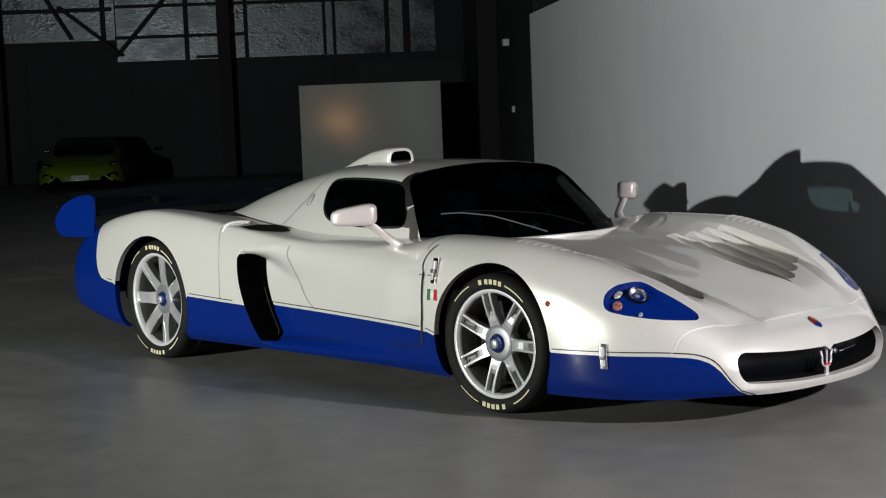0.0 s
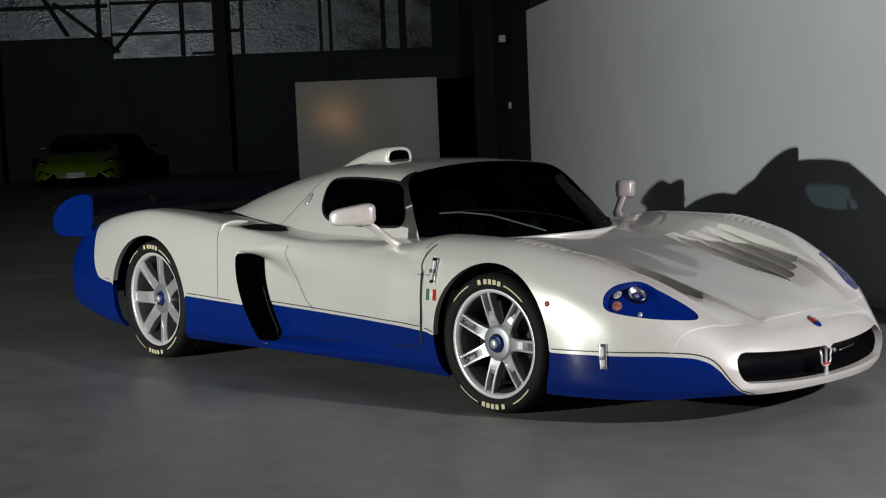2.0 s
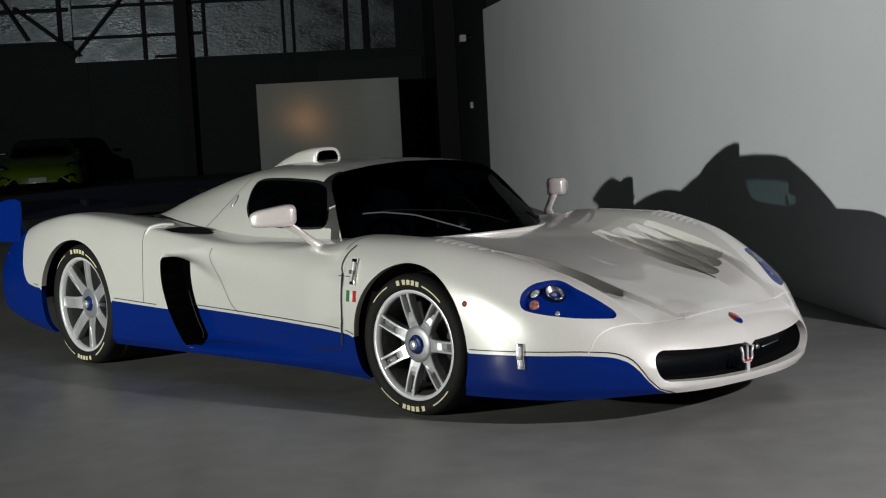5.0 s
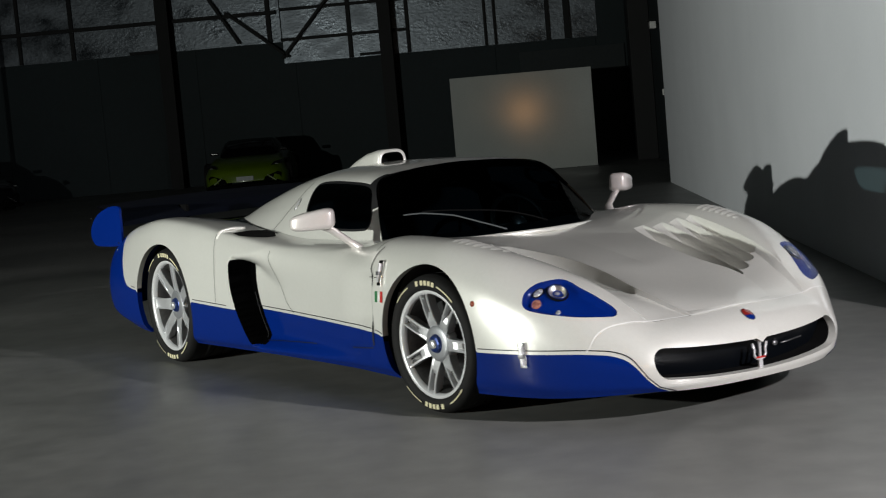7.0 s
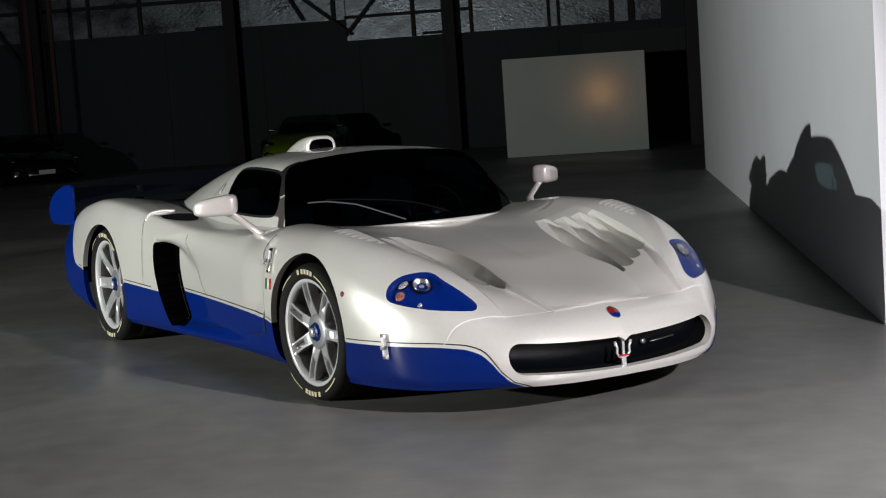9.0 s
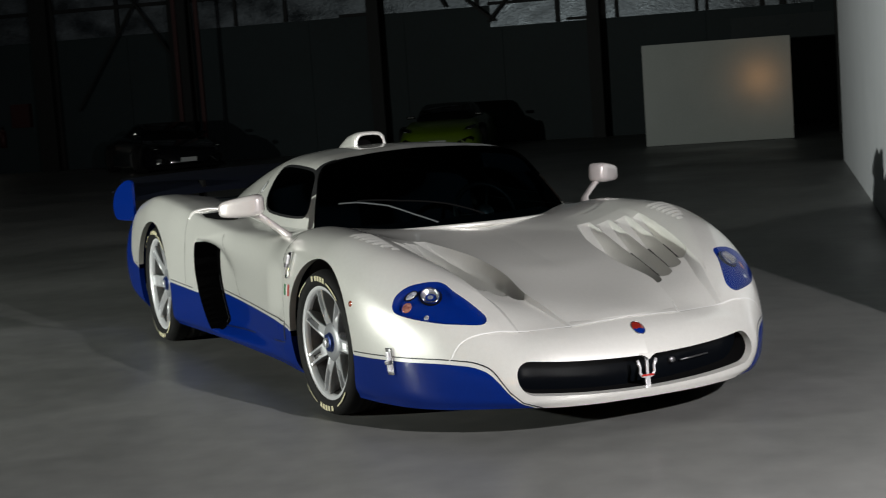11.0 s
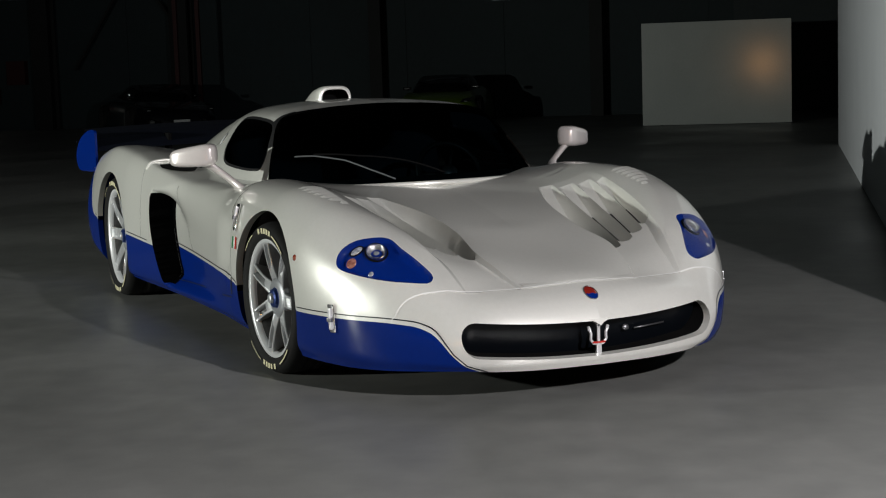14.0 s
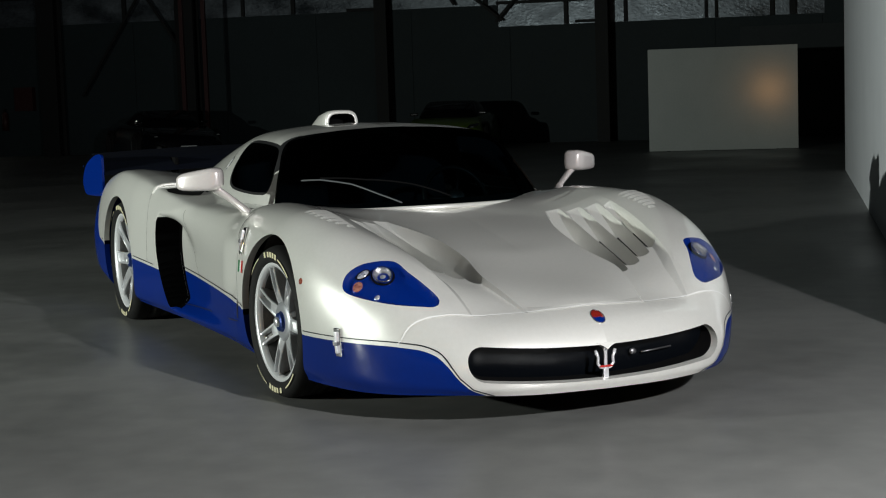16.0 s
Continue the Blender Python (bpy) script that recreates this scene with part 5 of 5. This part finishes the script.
for y in (-0.34, 0.34):
    seat = part("seat", box_bm(-1.55, -1.08, y - 0.24, y + 0.24, 0.26, 0.38, 0.05), CLOTH, car, "dark blue bucket seat", True)
    bm = box_bm(-0.06, 0.06, -0.24, 0.24, 0, 0.66, 0.05)
    part("backrest", bm, CLOTH, seat, smooth=True, matrix=pose(-1.58, y, 0.30, 0, -18, 0))
    part("bolster", box_bm(-1.55, -1.1, y - 0.27, y - 0.21, 0.30, 0.44, 0.025), CLOTH, seat, smooth=True)
    part("bolster", box_bm(-1.55, -1.1, y + 0.21, y + 0.27, 0.30, 0.44, 0.025), CLOTH, seat, smooth=True)
wheel_m = pose(-1.0, 0.34, 0.72, 0, 65, 0)
steer = part("steering_wheel", ring_bm(0.165, 0.165, 0.015), BLACK, car, "black steering wheel", True, wheel_m)
part("boss", dome(0.05, 0.05, 0.03), CHROME_DIM, steer, smooth=True)
for t in (0.3, math.pi - 0.3, 1.5 * math.pi):
    rod("spoke", [(0, 0, 0), (0.16 * math.cos(t), 0.16 * math.sin(t), 0)], 0.010, BLACK, steer)
part("cabin_mirror", box_bm(-1.0, -0.98, -0.10, 0.10, 0.985, 1.04, 0.008), BLACK, car)


# ---- fittings of the hall ----
def hall_part(name, u0, u1, v0, v1, z0, z1, mat, parent, bevel=0.004, label=""):
    return part(name, box_bm(u0, u1, v0, v1, z0, z1, bevel), mat, parent, label)


def slanted(name, a, b, w, mat, parent):
    """A square bar between two points of the hall."""
    a, b = Vector(a), Vector(b)
    d = b - a
    m = d.to_track_quat("X", "Z").to_matrix().to_4x4()
    m.translation = a
    return part(name, box_bm(0, d.length, -w / 2, w / 2, -w / 2, w / 2, 0.004), mat, parent, matrix=m)


frame_work = empty("wall_framing", "black steel rails and braces across the silver foil", "framing", HALL)
for v, w in ((-6.42, 0.11), (-4.34, 0.10), (-2.83, 0.08), (-0.83, 0.06), (-0.58, 0.06), (0.78, 0.10), (1.28, 0.16), (-11.6, 0.10), (-13.0, 0.08), (-16.4, 0.10), (-20.6, 0.12)):
    hall_part("stud", -32.84, -32.74, v - w / 2, v + w / 2, 3.0 if v > -6.2 else 3.56, 7.4, STEEL_BLACK, frame_work)
hall_part("rail", -32.74, -32.66, -6.12, -2.9, 3.56, 3.64, STEEL_BLACK, frame_work)
hall_part("rail", -32.74, -32.66, -29.0, -6.2, 4.28, 4.38, STEEL_BLACK, frame_work)
hall_part("rail", -32.74, -32.66, -6.1, 2.0, 4.34, 4.42, STEEL_BLACK, frame_work)
hall_part("rail", -32.74, -32.66, -4.1, -3.2, 3.02, 3.09, STEEL_BLACK, frame_work)
hall_part("rail", -32.74, -32.66, -10.1, -9.2, 3.55, 3.63, STEEL_BLACK, frame_work)
slanted("brace", (-32.6, -7.5, 4.42), (-32.6, -5.95, 3.15), 0.07, STEEL_BLACK, frame_work)
slanted("brace", (-32.6, -4.85, 4.55), (-32.6, -6.12, 3.12), 0.07, STEEL_BLACK, frame_work)
slanted("brace", (-32.5, -15.6, 4.6), (-32.5, -17.6, 1.6), 0.06, STEEL_BLACK, frame_work)
slanted("brace", (-32.5, -15.9, 4.6), (-32.5, -14.6, 2.6), 0.06, STEEL_BLACK, frame_work)
slanted("brace", (-32.6, -8.6, 6.0), (-32.6, -7.2, 3.6), 0.07, STEEL_BLACK, frame_work)
# battens on the dark cladding
sheet = empty("cladding_sheets", "broad dark metal cladding sheets of the lower wall", "cladding", HALL)
for i in range(12):
    v = -29.2 + i * 2.6
    hall_part("panel", -32.896, -32.87, v + 0.01, v + 2.585, 0.05, 2.95 if v > -6.3 else 3.5, DARK_WALL, sheet, 0.006)
hall_part("panel", -32.87, -32.8, 0.0, 2.7, 2.1, 2.75, GREY_WALL, sheet, 0.006)

for v in (-13.85, -13.25):
    post = empty("lift_post", "dark red steel post of a car lift", "post", HALL, "lift posts")
    hall_part("upright", -30.6, -30.5, v - 0.05, v + 0.05, 0, 5.2, DARK_RED, post)
    hall_part("base", -30.75, -30.35, v - 0.2, v + 0.2, 0, 0.02, STEEL_BLACK, post)

door = empty("door_1", "pale closed steel door under a small lamp", "door", HALL)
tagged(door, kind="structure")
hall_part("leaf", -32.86, -32.80, -22.15, -21.3, 0.0, 2.3, PALE_DOOR, door)
hall_part("rail", -32.80, -32.78, -22.1, -21.35, 1.0, 1.08, STEEL_BLACK, door)
light = empty("wall_lamp", "small lit white bulkhead lamp over the door", "lamp", HALL)
hall_part("body", -32.86, -32.78, -21.92, -21.5, 2.5, 2.8, STEEL_BLACK, light)
hall_part("lens", -32.78, -32.73, -21.87, -21.55, 2.55, 2.75, TUBE, light, 0.01)
ext = empty("fire_extinguisher", "dark red fire extinguisher hung on the wall", "extinguisher", HALL)
bm = bmesh.new()
bmesh.ops.create_cone(bm, cap_ends=True, segments=20, radius1=0.09, radius2=0.09, depth=0.45, matrix=Matrix.Translation((-32.74, -20.1, 0.95)))
part("cylinder", bm, DARK_RED, ext, smooth=True)
bm = bmesh.new()
bmesh.ops.create_cone(bm, cap_ends=True, segments=16, radius1=0.085, radius2=0.025, depth=0.08, matrix=Matrix.Translation((-32.74, -20.1, 1.215)))
part("neck", bm, DARK_RED, ext, smooth=True)
hall_part("valve", -32.78, -32.68, -20.13, -20.07, 1.255, 1.32, STEEL_BLACK, ext)
cab = empty("hose_cabinet", "dark red hose cabinet on the wall", "cabinet", HALL)
hall_part("box", -32.86, -32.66, -19.75, -19.2, 1.25, 1.9, DARK_RED, cab)
hall_part("door", -32.66, -32.645, -19.72, -19.23, 1.28, 1.87, DARK_RED, cab)

cam_box = empty("wall_camera", "small white and black camera on the side wall", "camera", HALL)
hall_part("bracket", -23.25, -23.15, 2.62, 2.748, 2.70, 2.74, STEEL_BLACK, cam_box)
hall_part("housing", -23.30, -23.05, 2.50, 2.62, 2.64, 2.78, WHITE, cam_box, 0.02)
hall_part("hood", -23.32, -23.00, 2.47, 2.65, 2.785, 2.80, STEEL_BLACK, cam_box)
sock = empty("wall_socket", "small white switch box on the side wall", "socket", HALL)
hall_part("box", -23.60, -23.50, 2.70, 2.748, 1.33, 1.46, WHITE, sock, 0.01)
hall_part("plate", -23.59, -23.51, 2.694, 2.70, 1.345, 1.445, WHITE, sock, 0.002)


# ---- parked cars at the back ----
def parked_car(name, label, matrix, paint, plate=True):
    """A low wedge-shaped sports car, nose towards local +x, middle of the nose at the origin."""
    top = empty(name, label, "car", matrix)
    def loft(nm, stations, mat, smooth=True):
        bm = bmesh.new()
        prev = None
        for x, w, z0, z1, wt in stations:
            ring = [(x, -w, z0), (x, -w * 1.0, z0 + 0.45 * (z1 - z0)), (x, -w * 0.5 - wt * 0.5, z0 + 0.86 * (z1 - z0)), (x, -wt, z1), (x, 0, z1 + 0.012),
                    (x, wt, z1), (x, w * 0.5 + wt * 0.5, z0 + 0.86 * (z1 - z0)), (x, w, z0 + 0.45 * (z1 - z0)), (x, w, z0)]
            cur = [bm.verts.new(v) for v in ring]
            if prev:
                for i in range(len(cur) - 1):
                    bm.faces.new((prev[i], prev[i + 1], cur[i + 1], cur[i]))
            else:
                bm.faces.new(cur)
            prev = cur
        bm.faces.new(prev[::-1])
        bmesh.ops.recalc_face_normals(bm, faces=bm.faces[:])
        return part(nm, bm, mat, top, smooth=smooth)
    loft("body", [(0.0, 0.72, 0.22, 0.42, 0.5), (-0.12, 0.86, 0.16, 0.52, 0.62), (-0.5, 0.94, 0.14, 0.66, 0.72), (-1.0, 0.96, 0.14, 0.76, 0.74), (-1.8, 0.95, 0.14, 0.80, 0.72), (-3.0, 0.97, 0.14, 0.84, 0.74), (-4.2, 0.94, 0.2, 0.86, 0.7), (-4.45, 0.88, 0.3, 0.78, 0.66)], paint)
    loft("cabin", [(-1.05, 0.62, 0.70, 0.76, 0.55), (-1.5, 0.68, 0.72, 0.98, 0.52), (-1.95, 0.70, 0.74, 1.14, 0.50), (-2.5, 0.70, 0.76, 1.15, 0.48), (-3.2, 0.66, 0.78, 1.02, 0.44), (-4.0, 0.55, 0.8, 0.88, 0.4)], GLASS_BLACK)
    for s in (-1, 1):
        bm = bmesh.new()
        q = [bm.verts.new(v) for v in ((-0.10, s * 0.82, 0.56), (-0.03, s * 0.60, 0.525), (-0.20, s * 0.66, 0.60), (-0.36, s * 0.86, 0.64))]
        bm.faces.new(q)
        bmesh.ops.translate(bm, verts=bm.verts, vec=(0.03, 0, 0.015))
        bmesh.ops.recalc_face_normals(bm, faces=bm.faces[:])
        lampy = part("headlamp", bm, GLASS_BLACK, top)
        part("light_strip", box_bm(-0.075, -0.045, s * 0.73 - 0.035, s * 0.73 + 0.035, 0.560, 0.570, 0.003), PALE_DOOR, lampy)
        bm = bmesh.new()
        front = [bm.verts.new((x, s * y, z)) for x, y, z in ((0.0, 0.40, 0.19), (0.02, 0.46, 0.30), (-0.06, 0.74, 0.40), (-0.12, 0.82, 0.36), (-0.12, 0.80, 0.19))]
        back = [bm.verts.new((v.co.x - 0.2, v.co.y, v.co.z)) for v in front]
        bm.faces.new(front)
        bm.faces.new(back)
        for a in range(5):
            bm.faces.new((front[a], front[(a + 1) % 5], back[(a + 1) % 5], back[a]))
        bmesh.ops.translate(bm, verts=bm.verts, vec=(0.045, 0, 0))
        bmesh.ops.recalc_face_normals(bm, faces=bm.faces[:])
        part("air_intake", bm, MATT_BLACK, top)
        bm = box_bm(-0.03, 0.03, -0.015, 0.015, -0.12, 0.12, 0.006)
        part("intake_blade", bm, paint, top, matrix=pose(0.02, s * 0.60, 0.27, 55 * s, 0, -8 * s))
        for x, r in ((-0.98, 0.335), (-3.6, 0.345)):
            bm = bmesh.new()
            bmesh.ops.create_cone(bm, cap_ends=True, segments=28, radius1=r, radius2=r, depth=0.26, matrix=Matrix.Translation((x, s * 0.86, r)) @ Matrix.Rotation(math.pi / 2, 4, "X"))
            bmesh.ops.bevel(bm, geom=[e for e in bm.edges if len(e.link_faces) == 2 and e.calc_face_angle(0) > 1], offset=0.03, segments=2, affect="EDGES")
            tyre = part("wheel", bm, RUBBER, top)
            bm = bmesh.new()
            bmesh.ops.create_cone(bm, cap_ends=True, segments=24, radius1=r * 0.72, radius2=r * 0.68, depth=0.03, matrix=Matrix.Translation((x, s * 0.99, r)) @ Matrix.Rotation(math.pi / 2 * s, 4, "X"))
            part("rim", bm, BRAKE, tyre)
        part("mirror", box_bm(-1.45, -1.32, s * 0.80 - 0.09, s * 0.80 + 0.09, 0.83, 0.90, 0.03), GLASS_BLACK, top)
    part("splitter", box_bm(-0.35, 0.06, -0.86, 0.86, 0.10, 0.16, 0.01), MATT_BLACK, top)
    if plate:
        part("number_plate", box_bm(0.035, 0.05, -0.19, 0.19, 0.24, 0.34, 0.004), PALE_DOOR, top, "white number plate with plain dark bars")
    return top


GLASS_BLACK = material("black_glass", (0.004, 0.004, 0.005), 0.08)
GLOSS_BLACK = material("black_car_paint", (0.006, 0.006, 0.008), 0.15, coat=1.0)
parked_car("parked_sports_car", "lime green wedge-shaped sports car parked in the dark", HALL @ pose(-26.9, -6.38, 0, 0, 0, 4), LIME)
parked_car("parked_black_car", "black sports car parked in the dark by the wall", HALL @ pose(-26.6, -12.2, 0, 0, 0, 38), GLOSS_BLACK)
